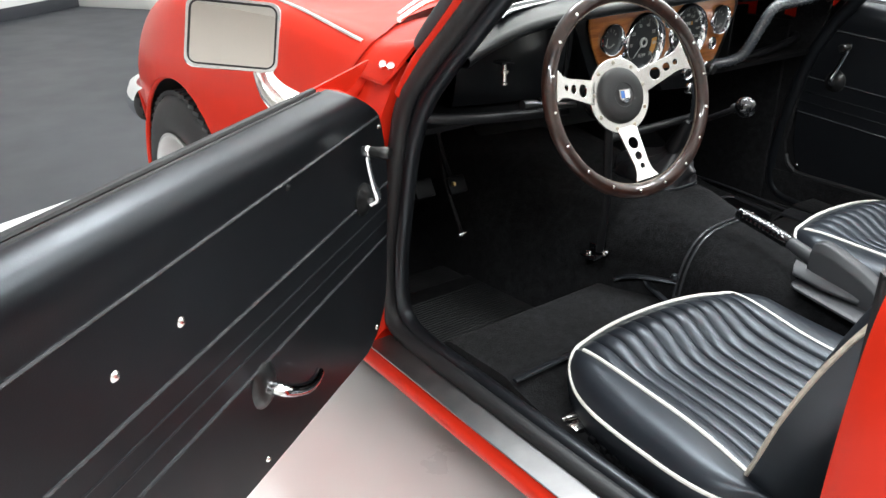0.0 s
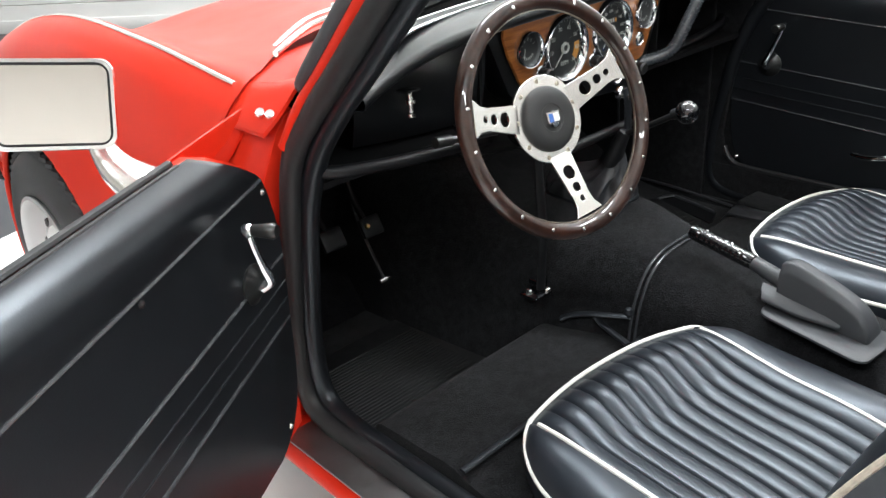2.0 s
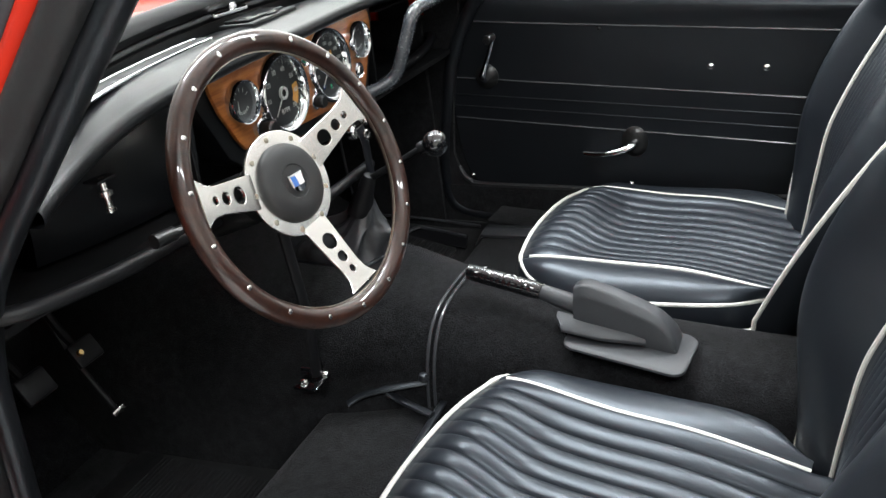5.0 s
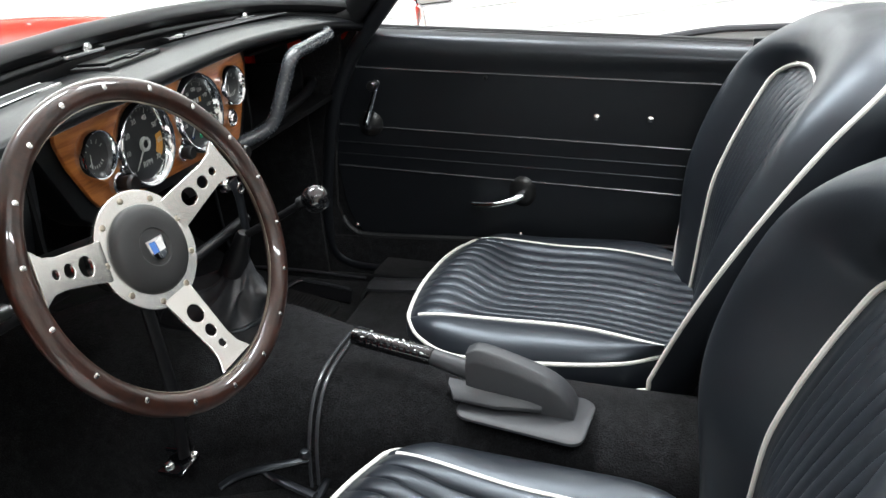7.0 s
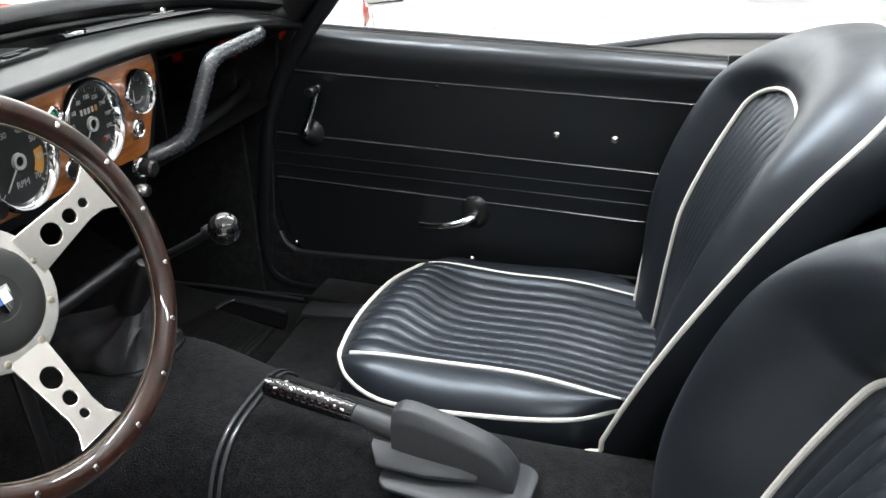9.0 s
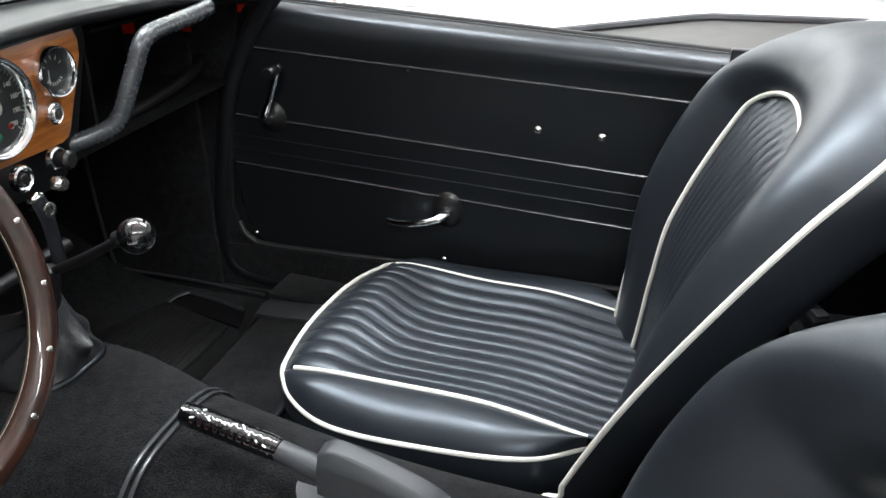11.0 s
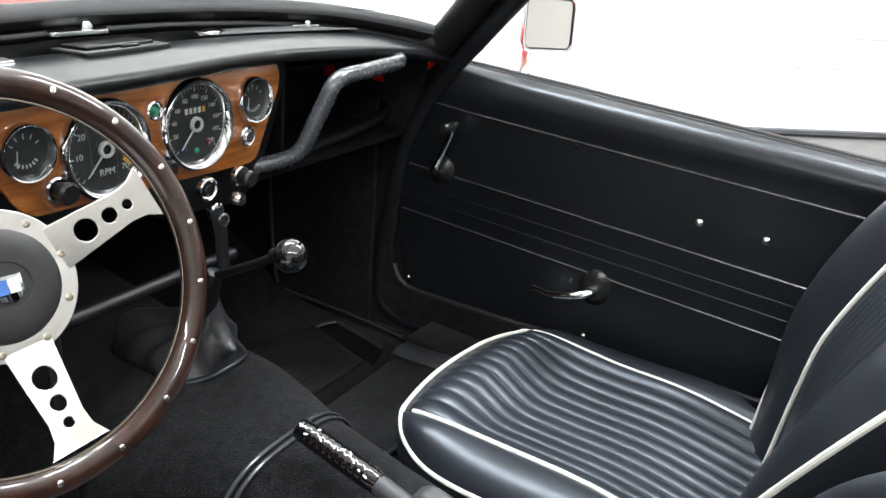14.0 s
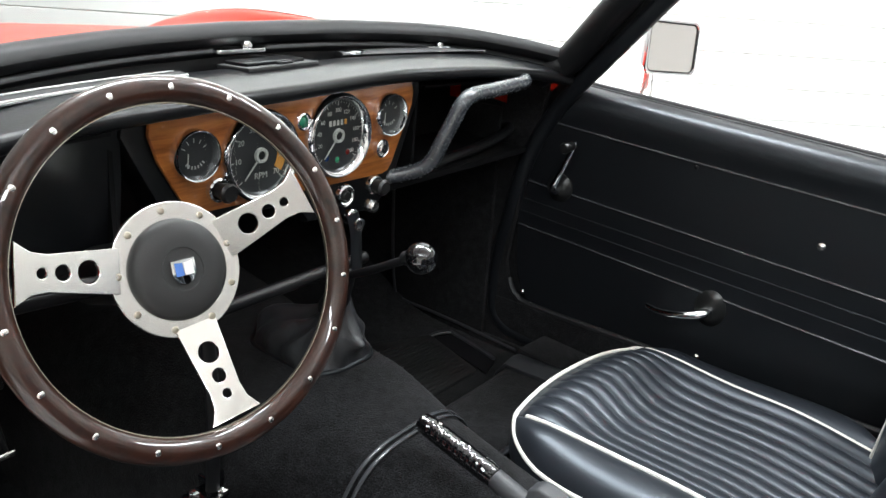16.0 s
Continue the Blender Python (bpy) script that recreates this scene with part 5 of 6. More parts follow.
# threaded stud and brass clip under the dash
bm = bmesh.new()
lathe(bm, [(0, 0.020), (0.004, 0.019), (0.0045, 0.004), (0.009, 0.003), (0.009, -0.003), (0.0045, -0.004), (0.0045, -0.018), (0.007, -0.019), (0.007, -0.024), (0, -0.025)], 12, Matrix.Translation((-0.390, 0.051, 0.786)))
dpart("stud", bm, ALU, "bright threaded stud")
bm = bmesh.new()
box(bm, (-0.390, 0.066, 0.803), (0.030, 0.050, 0.004), 0.001)
dpart("stud_bracket", bm, BLACK_METAL)
bm = bmesh.new()
lathe(bm, [(0.005, 0.004), (0.009, 0.004), (0.009, -0.004), (0.005, -0.004), (0.005, 0.004)], 18, Matrix.Translation((-0.218, 0.180, 0.652)) @ pose(0, 0, 0, 70, 0, 20))
dpart("brass_clip", bm, BRASS, "small brass clip")
bm = bmesh.new()
sweep(bm, spline([(-0.218, 0.186, 0.655), (-0.225, 0.20, 0.70), (-0.23, 0.21, 0.72)], 5), 0.003, 8)
dpart("cable", bm, RUBBER, "black cable")

# ---- steering wheel ----
WC = Vector((-0.2878, -0.1594, 0.7723))
wn = Vector((-0.1184, -1.0, 0.3734)).normalized()
wx = Vector((0, 0, 1)).cross(wn).normalized()
wy = wn.cross(wx)
WM = Matrix.Translation(WC) @ Matrix((wx, wy, wn)).transposed().to_4x4()
sw = thing("steering_wheel", "three-spoke steering wheel with a riveted dark wood rim", "steering wheel", WM)
RR = 0.1676
HUB = -0.0280
HM = Matrix.Translation((0, 0, HUB - 0.001))
bm = bmesh.new()
lathe(bm, [(RR + 0.0128 * math.cos(2 * math.pi * i / 20), 0.0118 * math.sin(2 * math.pi * i / 20)) for i in range(21)], 96)
rim = part("rim", bm, RIM_WOOD, sw, "dark polished wooden rim", 60)
bm = bmesh.new()
lathe(bm, [(RR - 0.0105, 0.0012), (RR - 0.0134, 0.0009), (RR - 0.0134, -0.0024), (RR - 0.0105, -0.003)], 96)
part("rim_core", bm, RIM_METAL, rim, "bright metal edge inside the rim")
for i in range(18):
    a = radians(90 - (5.5 + 20 * i))
    bm = bmesh.new()
    lathe(bm, [(0, 0.0006), (0.0024, 0.0004), (0.0032, 0.0), (0.0032, -0.003)], 14, Matrix.Translation((RR * math.cos(a), RR * math.sin(a), 0.0114)))
    part("rivet", bm, ALU, rim)


def spoke(a):
    """A drilled spoke that runs out along the clockwise angle a from the top."""
    t = radians(90 - a)
    m = Matrix.Rotation(t - math.pi / 2, 4, "Z")
    w0, w1 = 0.0215, 0.0155
    out = [(-w0, 0.045), (-w1, 0.125), (-w1 - 0.002, 0.140), (-w1 - 0.010, 0.153), (w1 + 0.010, 0.153), (w1 + 0.002, 0.140), (w1, 0.125), (w0, 0.045)]
    holes = [ring(0.0112, 24, 0, 0.0868), ring(0.0078, 24, 0, 0.1112), ring(0.0054, 20, 0, 0.1300)]
    return plate("spoke", [out] + holes, 0.003, 0.0008, ALU, sw, "drilled polished aluminium spoke", m @ Matrix.Translation((0, 0.045, -0.0300)) @ Matrix.Rotation(radians(14.5), 4, "X") @ Matrix.Translation((0, -0.045, 0)))


for a in (70.3, 174.4, 281.3):
    spoke(a)
plate("hub_plate", [ring(0.0645, 64)], 0.004, 0.001, ALU, sw, "polished aluminium hub plate", Matrix.Translation((0, 0, HUB)))
bm = bmesh.new()
lathe(bm, [(0, 0.014), (0.020, 0.0145), (0.021, 0.0155), (0.030, 0.0155), (0.042, 0.014), (0.047, 0.011), (0.049, 0.006), (0.049, 0.002)], 64)
part("horn_push", bm, HUB_PAD, sw, "matt black horn push", m=HM)
for i in range(9):
    a = radians(90 - (-4 + 40 * i))
    bm = bmesh.new()
    lathe(bm, [(0, 0.0005), (0.0016, 0.0005), (0.0020, 0.0012), (0.0034, 0.0008), (0.0036, -0.001)], 14, Matrix.Translation((0.0575 * math.cos(a), 0.0575 * math.sin(a), 0.0040)))
    part("hub_screw", bm, RIM_METAL, sw, m=HM)
bm = bmesh.new()
prism(bm, [(-0.012, 0.010), (-0.0125, -0.004), (-0.008, -0.012), (0.0, -0.015), (0.008, -0.012), (0.0125, -0.004), (0.012, 0.010), (0.0, 0.008)], 0.0035, Matrix.Translation((0, 0, 0.0143)), 0.001)
badge = part("badge", bm, CHROME, sw, "small chrome shield badge", m=HM)
bm = bmesh.new()
prism(bm, [(-0.009, 0.007), (-0.009, -0.006), (-0.001, -0.006), (-0.001, 0.006)], 0.0006, Matrix.Translation((0, 0, 0.0176)))
part("badge_enamel", bm, BLUE, badge, "blue enamel")
bm = bmesh.new()
prism(bm, [(0.000, 0.006), (0.000, -0.006), (0.009, -0.006), (0.009, 0.007)], 0.0006, Matrix.Translation((0, 0, 0.0176)))
part("badge_enamel", bm, WHITE_ENAMEL, badge, "white enamel")
bm = bmesh.new()
lathe(bm, [(0.056, 0.0), (0.058, -0.006), (0.050, -0.016), (0.040, -0.036), (0.036, -0.055), (0.030, -0.060)], 40)
part("boss", bm, ALU, sw, "bright metal wheel boss", m=HM)
bm = bmesh.new()
lathe(bm, [(0.030, -0.080), (0.034, -0.085), (0.034, -0.24), (0.028, -0.26), (0.022, -0.50), (0.0, -0.50)], 28)
part("column_shroud", bm, PLASTIC, sw, "black column shroud")
bm = bmesh.new()
sweep(bm, spline([(-0.03, 0.0, -0.11), (-0.075, 0.004, -0.105), (-0.115, 0.008, -0.09), (-0.145, 0.010, -0.085)], 6), 0.0055, 8)
sweep(bm, [(-0.135, 0.0095, -0.086), (-0.165, 0.012, -0.083)], 0.0085, 10)
part("stalk", bm, PLASTIC, sw, "black column stalk")

# ---- gear lever ----
gear = thing("gear_lever", "black gear lever with a shiny ball knob and leather gaiter", "gear lever", pose(0.03, 0.03, 0.50))
GI = Matrix.Translation((-0.03, -0.03, -0.50))


def gpart(name, bm, mat, label="", sharp=50):
    bm.transform(GI)
    return part(name, bm, mat, gear, label, sharp)


bm = bmesh.new()
lathe(bm, [(0.0205 * math.sin(math.pi * i / 20), -0.0205 * math.cos(math.pi * i / 20)) for i in range(21)], 36, Matrix.Translation((0.029, -0.180, 0.7025)))
gpart("knob", bm, GLOSS_BLACK, "glossy black ball knob")
bm = bmesh.new()
sweep(bm, spline([(0.030, -0.165, 0.699), (0.031, -0.11, 0.668), (0.032, -0.06, 0.642), (0.03, -0.045, 0.630)], 6), 0.0058, 10)
lathe(bm, [(0, 0.0), (0.009, 0.002), (0.0095, 0.010), (0.0065, 0.014)], 16, Matrix.Translation((0.031, -0.150, 0.692)) @ pose(0, 0, 0, 62, 0, 3))
lathe(bm, [(0.0, 0.016), (0.009, 0.014), (0.012, 0.006), (0.0135, -0.004), (0.015, -0.020), (0.019, -0.034), (0.021, -0.060)], 18, Matrix.Translation((0.031, -0.048, 0.632)) @ pose(0, 0, 0, 25, 0, 0))
gpart("lever", bm, BLACK_METAL, "black cranked lever")
bm = bmesh.new()


def gaiter(u, v):
    """A slack leather bag: square at its ring, bulging, drawn in round the lever."""
    a = 2 * math.pi * u
    r = curve1([(0, 0.098), (0.08, 0.101), (0.25, 0.098), (0.45, 0.082), (0.62, 0.056), (0.78, 0.034), (0.9, 0.025), (1.0, 0.021)], v)
    slack = math.sin(math.pi * min(1, v * 1.08)) ** 1.2
    fold = 1 + slack * (0.13 * math.sin(4 * a + 0.6 + 1.5 * v) + 0.09 * math.sin(7 * a + 2.0 - 3 * v) + 0.05 * math.sin(13 * a + 9 * v))
    cy = mix(0.028, -0.030, smooth(0.1, 0.9, v))
    sq = (abs(math.cos(a)) ** 4 + abs(math.sin(a)) ** 4) ** -0.25
    k = mix(sq, 1, min(1, v * 1.6))
    z = curve1([(0, 0.494), (0.1, 0.506), (0.25, 0.524), (0.45, 0.543), (0.62, 0.557), (0.78, 0.575), (0.9, 0.592), (1.0, 0.604)], v)
    z += slack * (0.007 * math.sin(3 * a + 4 * v) + 0.004 * math.sin(8 * a))
    return Vector((0.038 + 0.62 * r * k * fold * math.cos(a), cy + 0.85 * r * k * fold * math.sin(a), z))


surf(bm, gaiter, 120, 40)
gpart("gaiter", bm, LEATHER, "soft black leather gaiter", 70)
bm = bmesh.new()
sweep(bm, [gaiter(i / 64, 0.03) + V(0, 0, 0.002) for i in range(64)], 0.0055, 8, closed=True)
gpart("gaiter_ring", bm, VINYL, "black gaiter ring")

# keys with a strap, hanging from the lock
fob = thing("key_fob", "black leather key strap hanging from the ignition lock", "key fob", pose(0.055, -0.036, 0.722))
bm = bmesh.new()
sweep(bm, spline([(0, 0, -0.004), (0.003, -0.004, -0.03), (0.006, -0.003, -0.07), (0.008, -0.002, -0.098)], 6), 0.011, 10, flat=0.28, up=(0, 1, 0))
part("strap", bm, VINYL, fob, "black leather strap")
bm = bmesh.new()
lathe(bm, [(0.006, 0.0012), (0.009, 0.0015), (0.0095, 0.0), (0.009, -0.0015), (0.006, -0.0012), (0.006, 0.0012)], 18, Matrix.Translation((0.004, -0.009, -0.018)) @ pose(0, 0, 0, 90))
part("key_bow", bm, ALU, fob, "bright key bow")

# ---- handbrake ----
hb = thing("handbrake", "handbrake lever with a wrapped black grip and grey rubber boot", "handbrake", pose(-0.03, -0.48, 0.415))
HI = Matrix.Translation((0.03, 0.48, -0.415))


def hpart(name, bm, mat, label="", parent=None, sharp=50):
    bm.transform(HI)
    return part(name, bm, mat, parent or hb, label, sharp)


A, B = Vector((-0.012, -0.230, 0.508)), Vector((-0.022, -0.350, 0.490))
bm = bmesh.new()
n = 26
n = 72
sweep(bm, [A.lerp(B, i / n) for i in range(n + 1)], [0.0126 + 0.0004 * abs(math.sin(math.pi * i / 6)) + (0.0008 if 4 < i < n - 4 else 0) for i in range(n + 1)], 16)
grip = hpart("grip", bm, GLOSS_BLACK, "glossy black cord-wrapped grip")
bm = bmesh.new()
random.seed(5)
for i in range(11):
    p = A.lerp(B, (i + 0.8) / 12)
    a = random.uniform(-0.2, 0.9)
    q = p + V(-0.0142 * math.sin(a), 0, 0.0142 * math.cos(a))
    box(bm, q, (0.0018, random.uniform(0.002, 0.006), 0.0010), 0, pose(0, 0, 0, 10, 0, random.uniform(-50, 50)))
hpart("stitching", bm, WHITE_ENAMEL, "pale stitches", grip)
bm = bmesh.new()
lathe(bm, [(0, 0.004), (0.007, 0.003), (0.008, 0.0), (0.008, -0.01)], 16, Matrix.Translation(A) @ (A - B).to_track_quat("Z", "Y").to_matrix().to_4x4())
hpart("button", bm, ALU, "bright release button")
bm = bmesh.new()
sweep(bm, [B, B.lerp(Vector((-0.028, -0.42, 0.472)), 0.5), Vector((-0.028, -0.43, 0.468))], [0.012, 0.0135, 0.0145], 14)
hpart("sleeve", bm, GREY_RUBBER, "grey lever sleeve")
bm = bmesh.new()
prof = spline([(-0.405, 0.512), (-0.425, 0.518), (-0.48, 0.500), (-0.525, 0.478), (-0.548, 0.450), (-0.555, 0.418)], 5)
rows = []
for i, p in enumerate(prof):
    t = i / (len(prof) - 1)
    y, ztop = p[0], p[1]
    w = mix(0.018, 0.026, t)
    low = 0.412
    rows.append([bm.verts.new((-0.029 + sx * w * k, y, zz)) for sx, k, zz in ((-1, 1.15, low), (-1, 1.1, mix(low, ztop, 0.5)), (-1, 0.95, mix(low, ztop, 0.85)), (-1, 0.55, ztop), (1, 0.55, ztop), (1, 0.95, mix(low, ztop, 0.85)), (1, 1.1, mix(low, ztop, 0.5)), (1, 1.15, low))])
for p, q in zip(rows, rows[1:]):
    for i in range(7):
        bm.faces.new((p[i], p[i + 1], q[i + 1], q[i]))
bm.faces.new(rows[0])
bm.faces.new(rows[-1])
bmesh.ops.bevel(bm, geom=list(bm.edges), offset=0.003, segments=2, affect="EDGES", profile=0.6)
boot = hpart("boot", bm, GREY_RUBBER, "grey moulded rubber boot")
bm = bmesh.new()
prism(bm, [(x, y) for x, y in rounded(0.104, 0.176, 0.020)], 0.004, pose(-0.046, -0.486, 0.432, 5, 0, -6), 0.0015)
hpart("boot_flange", bm, GREY_RUBBER, "grey rubber flange", boot)
bm = bmesh.new()
for sx in (-1, 1):
    ys = [(-0.378, 0.016, 0.478), (-0.392, 0.042, 0.474), (-0.45, 0.040, 0.466), (-0.51, 0.028, 0.458)]
    a0 = [bm.verts.new((-0.030 + sx * 0.012, y, z - 0.004)) for y, w, z in ys] + [bm.verts.new((-0.030 + sx * w, y, z - 0.014)) for y, w, z in ys[::-1]]
    a1 = [bm.verts.new(v.co + V(0, 0, -0.006)) for v in a0]
    bm.faces.new(a0)
    bm.faces.new(a1)
    for i in range(len(a0)):
        j = (i + 1) % len(a0)
        bm.faces.new((a0[i], a0[j], a1[j], a1[i]))
bmesh.ops.bevel(bm, geom=list(bm.edges), offset=0.0015, segments=1, affect="EDGES")
hpart("boot_wing", bm, GREY_RUBBER, "grey rubber wing", boot)

# ---- seats ----
# the cushion's seam and edge in its own place: x to the right, y forward, z up
SEAM_REAR, SEAM_FRONT, JOIN_Y, FRONT_Y = 0.159, 0.172, 0.181, 0.197
SEAM_Z = [(-0.25, 0.126), (-0.12, 0.142), (0.0, 0.141), (0.12, 0.142), (0.165, 0.136), (0.181, 0.130)]
EDGE = [(0.0, (0.158, -0.252, 0.106)), (0.18, (0.222, -0.190, 0.118)), (0.42, (0.236, -0.060, 0.108)), (0.70, (0.232, 0.080, 0.100)), (0.88, (0.207, 0.150, 0.113)), (1.0, (0.172, 0.181, 0.130))]
FLUTES = 12


def seam_x(y):
    return mix(SEAM_REAR, SEAM_FRONT, smooth(-0.05, JOIN_Y, y))


def front_y(k):
    """Front piping: k from -1 to 1 across the fluted panel."""
    return JOIN_Y + (FRONT_Y - JOIN_Y) * (1 - abs(k) ** 2.4)


def panel_pt(k, v):
    """Fluted panel: k from -1 to 1 across, v from 0 (rear) to 1 (front piping)."""
    y = mix(-0.25, front_y(k), v)
    sz = curve1(SEAM_Z, min(y, JOIN_Y))
    a = abs(k)
    hollow = 0.020 * smooth(0.150, 0.035, y) * (1 - a ** 2.6)
    crown = 0.017 * (1 - a ** 2.4) * smooth(0.06, 0.14, y)
    lip = 0.007 * smooth(0.90, 1.0, v) ** 2
    flute = abs(math.sin(math.pi * FLUTES * (k + 1) / 2)) ** 0.42
    soft = smooth(1.0, 0.90, v)
    z = sz - hollow + crown - lip + 0.0056 * (flute - 0.78) * soft
    return Vector((k * seam_x(y), y, z))


def edge_pt(v):
    return Vector([curve1([(e[0], e[1][q]) for e in EDGE], v) for q in range(3)])


def bolster_pt(side, k, v):
    """Side roll: k from 0 (seam) to 1 (edge piping)."""
    p, q = panel_pt(1.0, v), edge_pt(v)
    o = p.lerp(q, k)
    full = math.sin(math.pi * k) ** 0.8 * smooth(1.02, 0.80, v)
    o += V(0.010 * full, 0, 0.016 * full)
    return Vector((side * o.x, o.y, o.z))


# the backrest in its own place: x, height h along it, depth d forward
PANEL_D = [(-0.10, -0.052), (0.0, -0.030), (0.10, -0.004), (0.20, 0.016), (0.365, 0.009), (0.43, -0.012)]
BACK_EDGE = [(0.0, (0.190, -0.085, 0.026)), (0.20, (0.199, 0.040, 0.026)), (0.38, (0.217, 0.160, 0.022)), (0.55, (0.230, 0.285, 0.008)), (0.72, (0.221, 0.398, -0.018)), (0.86, (0.190, 0.484, -0.054)), (0.94, (0.125, 0.530, -0.080)), (1.0, (0.0, 0.548, -0.092))]
ARCH_H, ARCH_R, BACK_LOW = 0.362, 0.066, -0.085


def inner_pt(s, arch=0.0, sink=0.0):
    """Panel piping by s from 0 (foot) to 1 (middle of the top)."""
    if s < 0.62:
        h = mix(BACK_LOW, ARCH_H + arch, s / 0.62)
        x = mix(0.133, 0.142, max(0.0, h) / ARCH_H)
    else:
        a = math.pi / 2 * (s - 0.62) / 0.38
        x, h = 0.142 * math.cos(a), ARCH_H + arch + ARCH_R * math.sin(a)
    return x, h, curve1(PANEL_D, h) - sink


def outer_pt(s, tall=0.0):
    x, h, d = [curve1([(e[0], e[1][q]) for e in BACK_EDGE], s) for q in range(3)]
    return x, h + tall * smooth(0.3, 1.0, s), d


def back_pt(side, s, k, lift=0.0, shape=(0.03, 0.03, 0.0, 0.0, 0.0)):
    """k from 0 (centre line) over 0.45 (panel piping) to 1 (edge piping)."""
    near, far, arch, tall, sink = shape
    x, h, d = inner_pt(s, arch, sink)
    if k <= 0.45:
        t = k / 0.45
        hc = h if s < 0.62 else ARCH_H + arch
        hh, xx = mix(hc, h, t), x * t
        flute = abs(math.sin(math.pi * 6 * xx / 0.142)) ** 0.55
        dd = curve1(PANEL_D, hh) - sink - 0.006 * smooth(1.0, 0.93, t) + 0.0075 * (flute - 0.7) * smooth(1.0, 0.93, t) * smooth(ARCH_H + ARCH_R, ARCH_H + 0.02, hh)
    else:
        t = (k - 0.45) / 0.55
        ex, eh, ed = outer_pt(s, tall)
        if side > 0:
            ed -= 0.040 * smooth(0.34, 0.0, s)
        xx, hh, dd = mix(x, ex, t), mix(h, eh, t), mix(d, ed, t)
        roll = math.sin(math.pi * t ** 0.80)
        dd += mix(near, far, 0.5 + side * 0.5 * (1 - s ** 4)) * curve1([(0.0, 0.15), (0.22, 0.40), (0.45, 0.95), (0.70, 1.15), (1.0, 0.95)], s) * roll
        out = math.sin(math.pi * t) * 0.012
        xx += out * (1 - s ** 3)
        hh += out * 1.6 * s ** 2
    return Vector((side * xx, hh, dd + lift))


def make_seat(m, label, back_pose, lean, base, shape, drop=0.0, edge_mat=None):
    """m places the cushion, back_pose the foot of the backrest, base the runners; shape gives the heights of the two side rolls, the arch's shift, the extra height and how deep the panel is sunk; drop lowers the cushion's top."""
    st = thing("bucket_seat", label, "car seat", m, group="seats")
    low = V(0, 0, -drop)
    c, s = math.cos(radians(lean)), math.sin(radians(lean))
    to_back = m.inverted() @ back_pose @ Matrix(((1, 0, 0, 0), (0, -s, c, 0), (0, c, s, 0), (0, 0, 0, 1)))
    to_base = m.inverted() @ base
    # cushion top, then its skirt
    bm = bmesh.new()
    surf(bm, lambda u, v: panel_pt(mix(-1, 1, u), mix(-0.17, 1, v)) + low, 144, 52)
    for side in (-1, 1):
        surf(bm, lambda u, v: bolster_pt(side, u, v) + low, 14, 44)
    rim = [edge_pt(i / 40) for i in range(41)]
    run = [V(-p.x, p.y, p.z) for p in rim] + [panel_pt(mix(-1, 1, i / 40), 1.0) for i in range(1, 40)] + rim[::-1]
    run = [p + low for p in run]
    prev = [bm.verts.new(p) for p in run]
    for grow, fall in ((1.014, 0.014), (1.010, 0.034), (0.975, 0.060), (0.925, 1.0)):
        cur = [bm.verts.new(Vector((p.x * grow, p.y * grow, max(0.004, p.z - fall)))) for p in run]
        for i in range(len(prev) - 1):
            bm.faces.new((prev[i], prev[i + 1], cur[i + 1], cur[i]))
        bm.faces.new((prev[-1], prev[0], cur[0], cur[-1]))
        prev = cur
    bm.faces.new(prev)
    cushion = part("cushion", bm, SEAT_VINYL, st, "black fluted vinyl seat cushion", 60)
    line = [p + V(0, 0, 0.001) for p in run]
    for _ in range(3):
        line = [line[0]] + [(a + 2 * b + c) / 4 for a, b, c in zip(line, line[1:], line[2:])] + [line[-1]]
    bm = bmesh.new()
    sweep(bm, line, 0.0036, 8)
    part("edge_piping", bm, PIPING, cushion, "white piping")
    for side in (-1, 1):
        bm = bmesh.new()
        sweep(bm, [panel_pt(side, i / 40) + V(0, 0, 0.001) + low for i in range(39)], 0.0036, 8)
        part("seam_piping", bm, PIPING, cushion, "white piping")
    # backrest: face, then its shell behind
    bm = bmesh.new()
    for side in (-1, 1):
        surf(bm, lambda u, v: back_pt(side, v, u, 0, shape), 110, 72)
    run = [back_pt(-1, i / 60, 1.0, 0, shape) for i in range(61)] + [back_pt(1, i / 60, 1.0, 0, shape) for i in range(59, -1, -1)]
    prev = [bm.verts.new(p) for p in run]
    for grow, dep in ((1.006, 0.010), (1.0, 0.030), (0.97, 0.052), (0.84, 0.074), (0.45, 0.086)):
        cur = [bm.verts.new(V(p.x * grow, 0.24 + (p.y - 0.24) * grow, p.z - dep)) for p in run]
        for i in range(len(prev)):
            j = (i + 1) % len(prev)
            bm.faces.new((prev[i], prev[j], cur[j], cur[i]))
        prev = cur
    bm.faces.new(prev)
    bm.transform(to_back)
    back = part("backrest", bm, SEAT_VINYL, st, "black vinyl backrest with a fluted centre", 60)
    bm = bmesh.new()
    tail = run[6]
    line = [tail + V(0.006, -0.085, 0.014), tail + V(0.006, -0.052, 0.014), tail + V(0.004, -0.030, 0.010), tail + V(0.000, -0.016, -0.004)] + run[6:-2]
    sweep(bm, spline(line, 3), 0.0036, 8)
    bm.transform(to_back)
    part("edge_piping", bm, edge_mat or PIPING, back, "soiled white piping" if edge_mat else "white piping")
    bm = bmesh.new()
    sweep(bm, [back_pt(-1, i / 50, 0.45, 0.001, shape) for i in range(51)] + [back_pt(1, i / 50, 0.45, 0.001, shape) for i in range(49, -1, -1)], 0.0036, 8)
    bm.transform(to_back)
    part("panel_piping", bm, PIPING, back, "white piping")
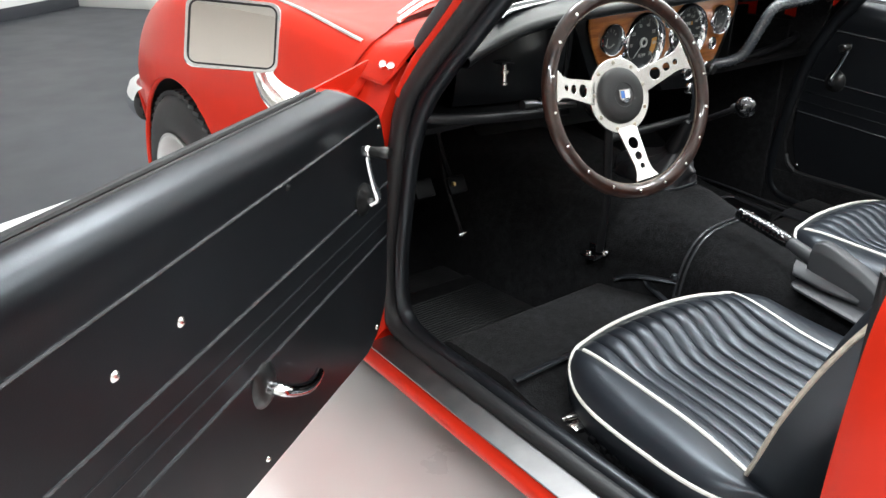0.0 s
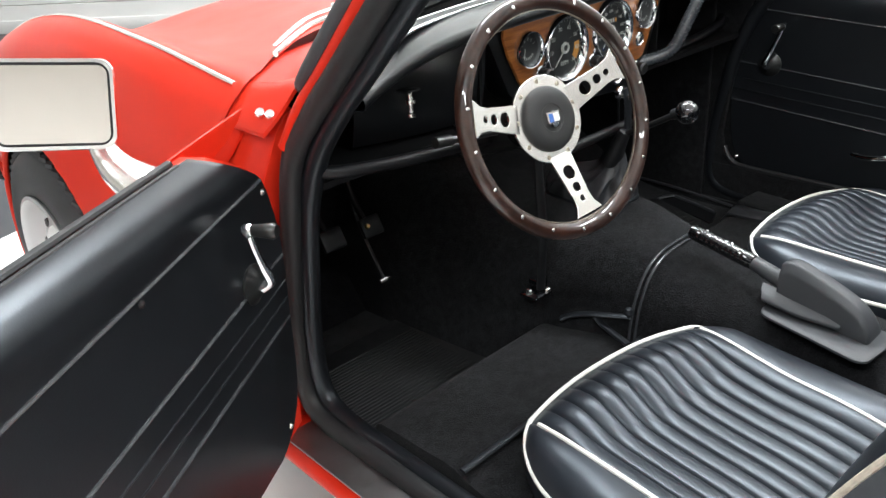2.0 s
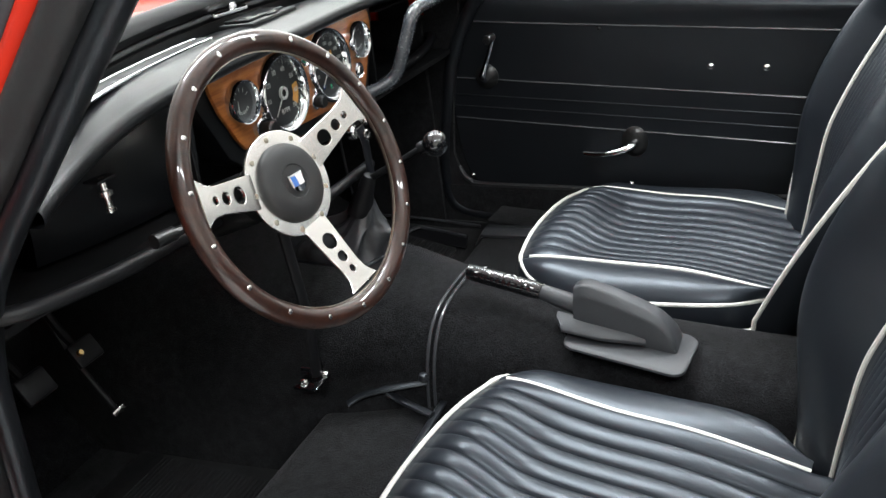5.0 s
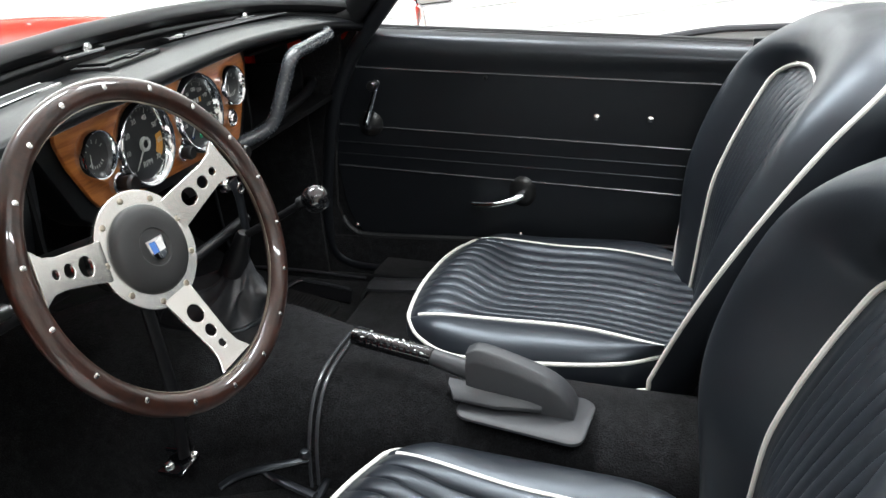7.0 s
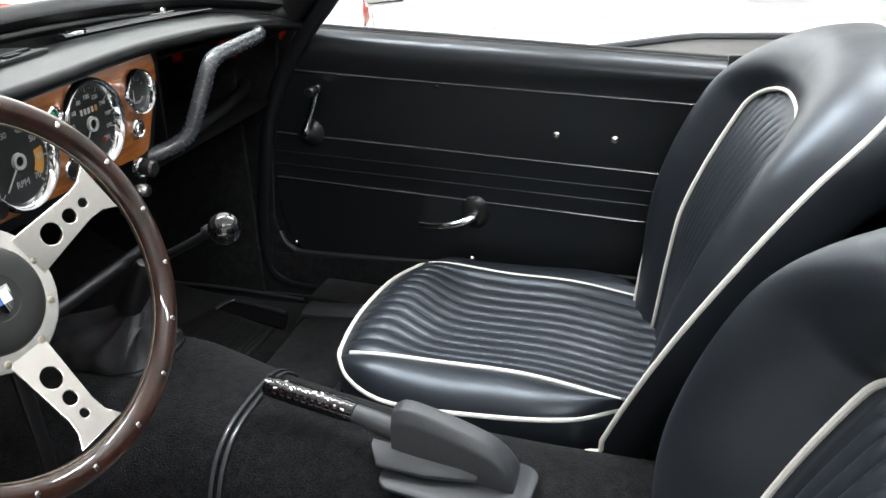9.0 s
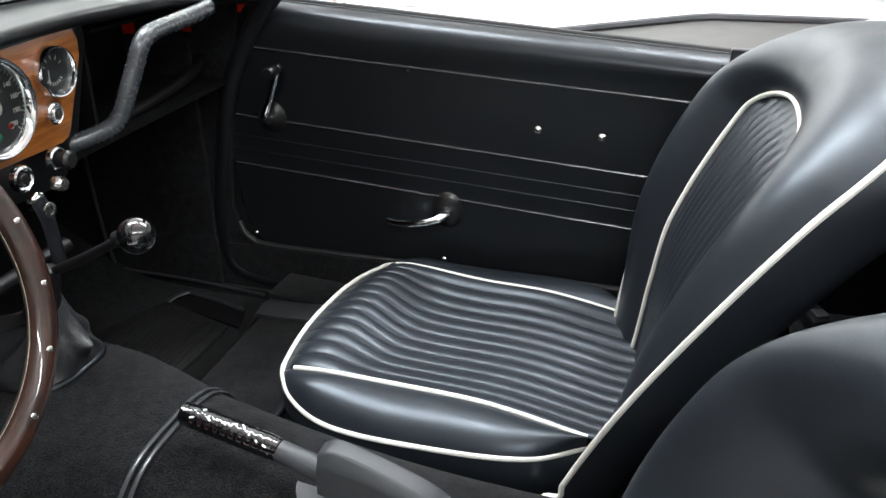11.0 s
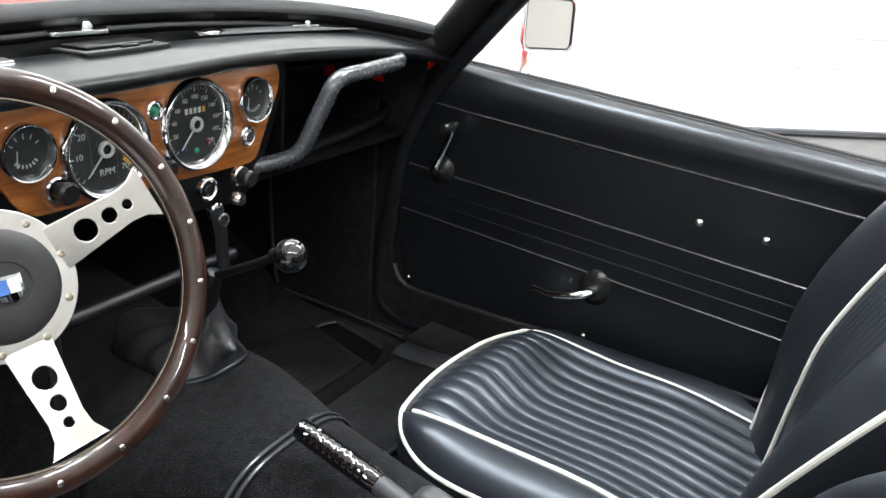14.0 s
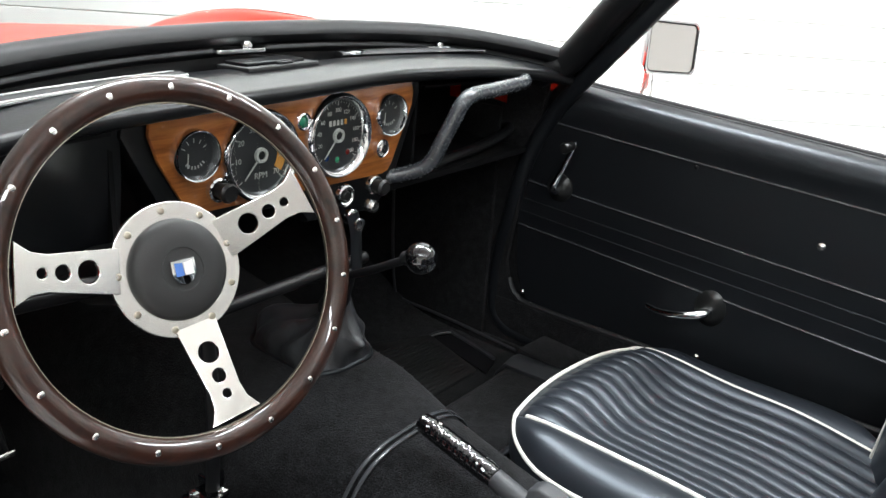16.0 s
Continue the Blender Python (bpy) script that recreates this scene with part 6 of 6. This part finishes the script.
    # runners
    for sx in (-1, 1):
        bm = bmesh.new()
        box(bm, (sx * 0.212, -0.02, 0.006), (0.020, 0.44, 0.012), 0.003)
        box(bm, (sx * 0.205, -0.02, -0.004), (0.046, 0.44, 0.010), 0.002)
        for i in range(14):
            box(bm, (sx * 0.226, 0.17 - 0.028 * i, 0.005), (0.007, 0.012, 0.010), 0.001)
        bm.transform(to_base)
        runner = part("runner", bm, BLACK_METAL, st, "black seat runner")
        bm = bmesh.new()
        box(bm, (sx * 0.222, 0.112, 0.012), (0.046, 0.004, 0.020), 0.001, pose(0, 0, 0, 0, 0, 8))
        box(bm, (sx * 0.222, 0.092, 0.013), (0.040, 0.022, 0.004), 0.001, pose(0, 0, 0, 0, 0, 8))
        sweep(bm, [(sx * 0.204, 0.100, 0.022), (sx * 0.240, 0.106, 0.022)], 0.004, 8)
        bm.transform(to_base)
        part("runner_catch", bm, ALU, runner, "bright metal runner catch")
    return st


make_seat(pose(-0.3253, -0.4598, 0.296, 0, -3.7, -9.0), "black vinyl driver's seat with white piping, behind the steering wheel",
          pose(-0.338, -0.683, 0.385, 0, -2.5, -9.6), 20.5, pose(-0.335, -0.457, 0.296, 0, 0, -5), (0.020, 0.088, 0.010, 0.058, 0.020), 0.033, OLD_PIPING)
make_seat(pose(0.3615, -0.4263, 0.287, 0, 0.97, -5.2), "black vinyl passenger seat with white piping and fluted cushion",
          pose(0.293, -0.673, 0.422, 0, -2.5, 0.7), 21.3, pose(0.386, -0.428, 0.287, 0, 0, -6), (0.020, 0.050, 0.004, 0.0, 0.004))

# ---- floor mats, pedals, cockpit odds and ends ----
# the passenger's is cut aslant beside the tunnel
for spot, outline, first, ribs in ((pose(-0.378, 0.165, 0.203), rounded(0.34, 0.36, 0.03), -0.13, 30),
                                   (pose(0.245, 0.018, 0.2875, 1.6), [(0.004, 0.004), (0.212, -0.004), (0.219, 0.0), (0.262, 0.150), (0.256, 0.156), (0.130, 0.205), (0.02, 0.215)], 0.010, 20)):
    mat_thing = thing("floor_mat", "black ribbed rubber footwell mat on the carpet", "floor mat", spot, group="floor mats")
    bm = bmesh.new()
    prism(bm, outline, 0.006, None, 0.002)
    part("mat_base", bm, MAT_RUBBER, mat_thing)
    for i in range(ribs):
        y = first + 0.0088 * i
        x0, x1 = (-0.135, 0.135) if ribs > 20 else (0.02 + 0.03 * y, 0.206 + 0.28 * y - max(0.0, y - 0.13) * 2.6)
        bm = bmesh.new()
        box(bm, ((x0 + x1) / 2, y, 0.0070), (x1 - x0, 0.0042, 0.003), 0.001, seg=1)
        part("rib", bm, MAT_RUBBER, mat_thing)
for px, py, pz in ((-0.446, 0.235, 0.515), (-0.317, 0.290, 0.480)):
    ped = thing("pedal", "black rubber pedal on a metal arm in the footwell", "pedal", pose(px, py, pz), group="pedals")
    bm = bmesh.new()
    box(bm, (0, 0, 0), (0.048, 0.012, 0.040), 0.004, pose(0, 0, 0, -30))
    part("pad", bm, BLACK_METAL, ped)
    if px > -0.4:
        bm = bmesh.new()
        lathe(bm, [(0, 0.004), (0.004, 0.0035), (0.0055, 0.0), (0.0055, -0.012)], 14, Matrix.Translation((-0.012, -0.006, 0.006)) @ pose(0, 0, 0, 60))
        part("pivot", bm, BRASS, ped, "brass pedal pivot")
    bm = bmesh.new()
    sweep(bm, spline([(0, 0.012, 0.0), (0.0, 0.05, 0.05), (0.0, 0.09, 0.16), (0, 0.10, 0.25)], 5), 0.007, 8)
    part("arm", bm, BLACK_METAL, ped)

throttle = thing("accelerator_pedal", "small bare metal accelerator pedal in the footwell", "pedal", pose(-0.301, 0.285, 0.356), group="pedals")
bm = bmesh.new()
box(bm, (0, 0, 0), (0.026, 0.010, 0.010), 0.003, pose(0, 0, 0, -20))
part("pad", bm, ALU, throttle, "worn bare metal pad")
bm = bmesh.new()
sweep(bm, spline([(0, 0.004, 0), (0.004, 0.03, 0.03), (0.0, 0.07, 0.11), (0, 0.11, 0.22), (0, 0.26, 0.28)], 5), 0.005, 8)
part("arm", bm, BLACK_METAL, throttle)

# folded hood behind the seats
hood = thing("folded_hood", "folded black fabric hood cover behind the seats", "soft top", pose(0, -1.15, 0.80))
bm = bmesh.new()
surf(bm, lambda u, v: V(mix(-0.60, 0.60, u), mix(0.35, -0.12, v) - 0.20 * (1 - abs(2 * u - 1) ** 3) * (1 - v), 0.008 + 0.05 * math.sin(math.pi * v) * (1 - abs(2 * u - 1) ** 4) + 0.006 * math.sin(9 * u * math.pi)), 40, 14)
cover = part("cover", bm, FABRIC, hood, "black fabric cover", 60)
for side in (-1, 1):
    bm = slab(lambda u, v: V(side * mix(0.545, 0.715, u), mix(0.20 if side > 0 else 0.27, -0.55, max(0, (v - 0.02) / 0.98)), 0.008 + 0.022 * smooth(0, 0.25, v) - 0.060 * (1 - smooth(0, 0.05, v)) - 0.026 * u * u + 0.004 * math.sin(7 * v)), (0, 0, -1), 0.006, 8, 60)
    part("side_flap", bm, FABRIC, cover, "black fabric side flap", 60)

# lap belt end lying on the shelf behind the passenger seat
belt = thing("seat_belt", "black seat belt buckle and webbing lying on the rear shelf", "seat belt", pose(0.535, -0.960, 0.412, 0, 0, 20))
bm = bmesh.new()
box(bm, (0, 0, 0.012), (0.052, 0.034, 0.022), 0.005)
buckle = part("buckle", bm, PLASTIC, belt, "black plastic buckle")
bm = bmesh.new()
box(bm, (-0.006, -0.002, 0.0245), (0.022, 0.020, 0.004), 0.0015)
part("release_button", bm, GREY_RUBBER, buckle, "dark grey release button")
bm = slab(lambda u, v: V(mix(0.02, 0.13, u), mix(-0.020, 0.020, v) - 0.05 * u * u, 0.006 + 0.010 * math.sin(3 * u) ** 2), (0, 0, -1), 0.003, 14, 4)
part("webbing", bm, FABRIC, belt, "black woven webbing", 60)
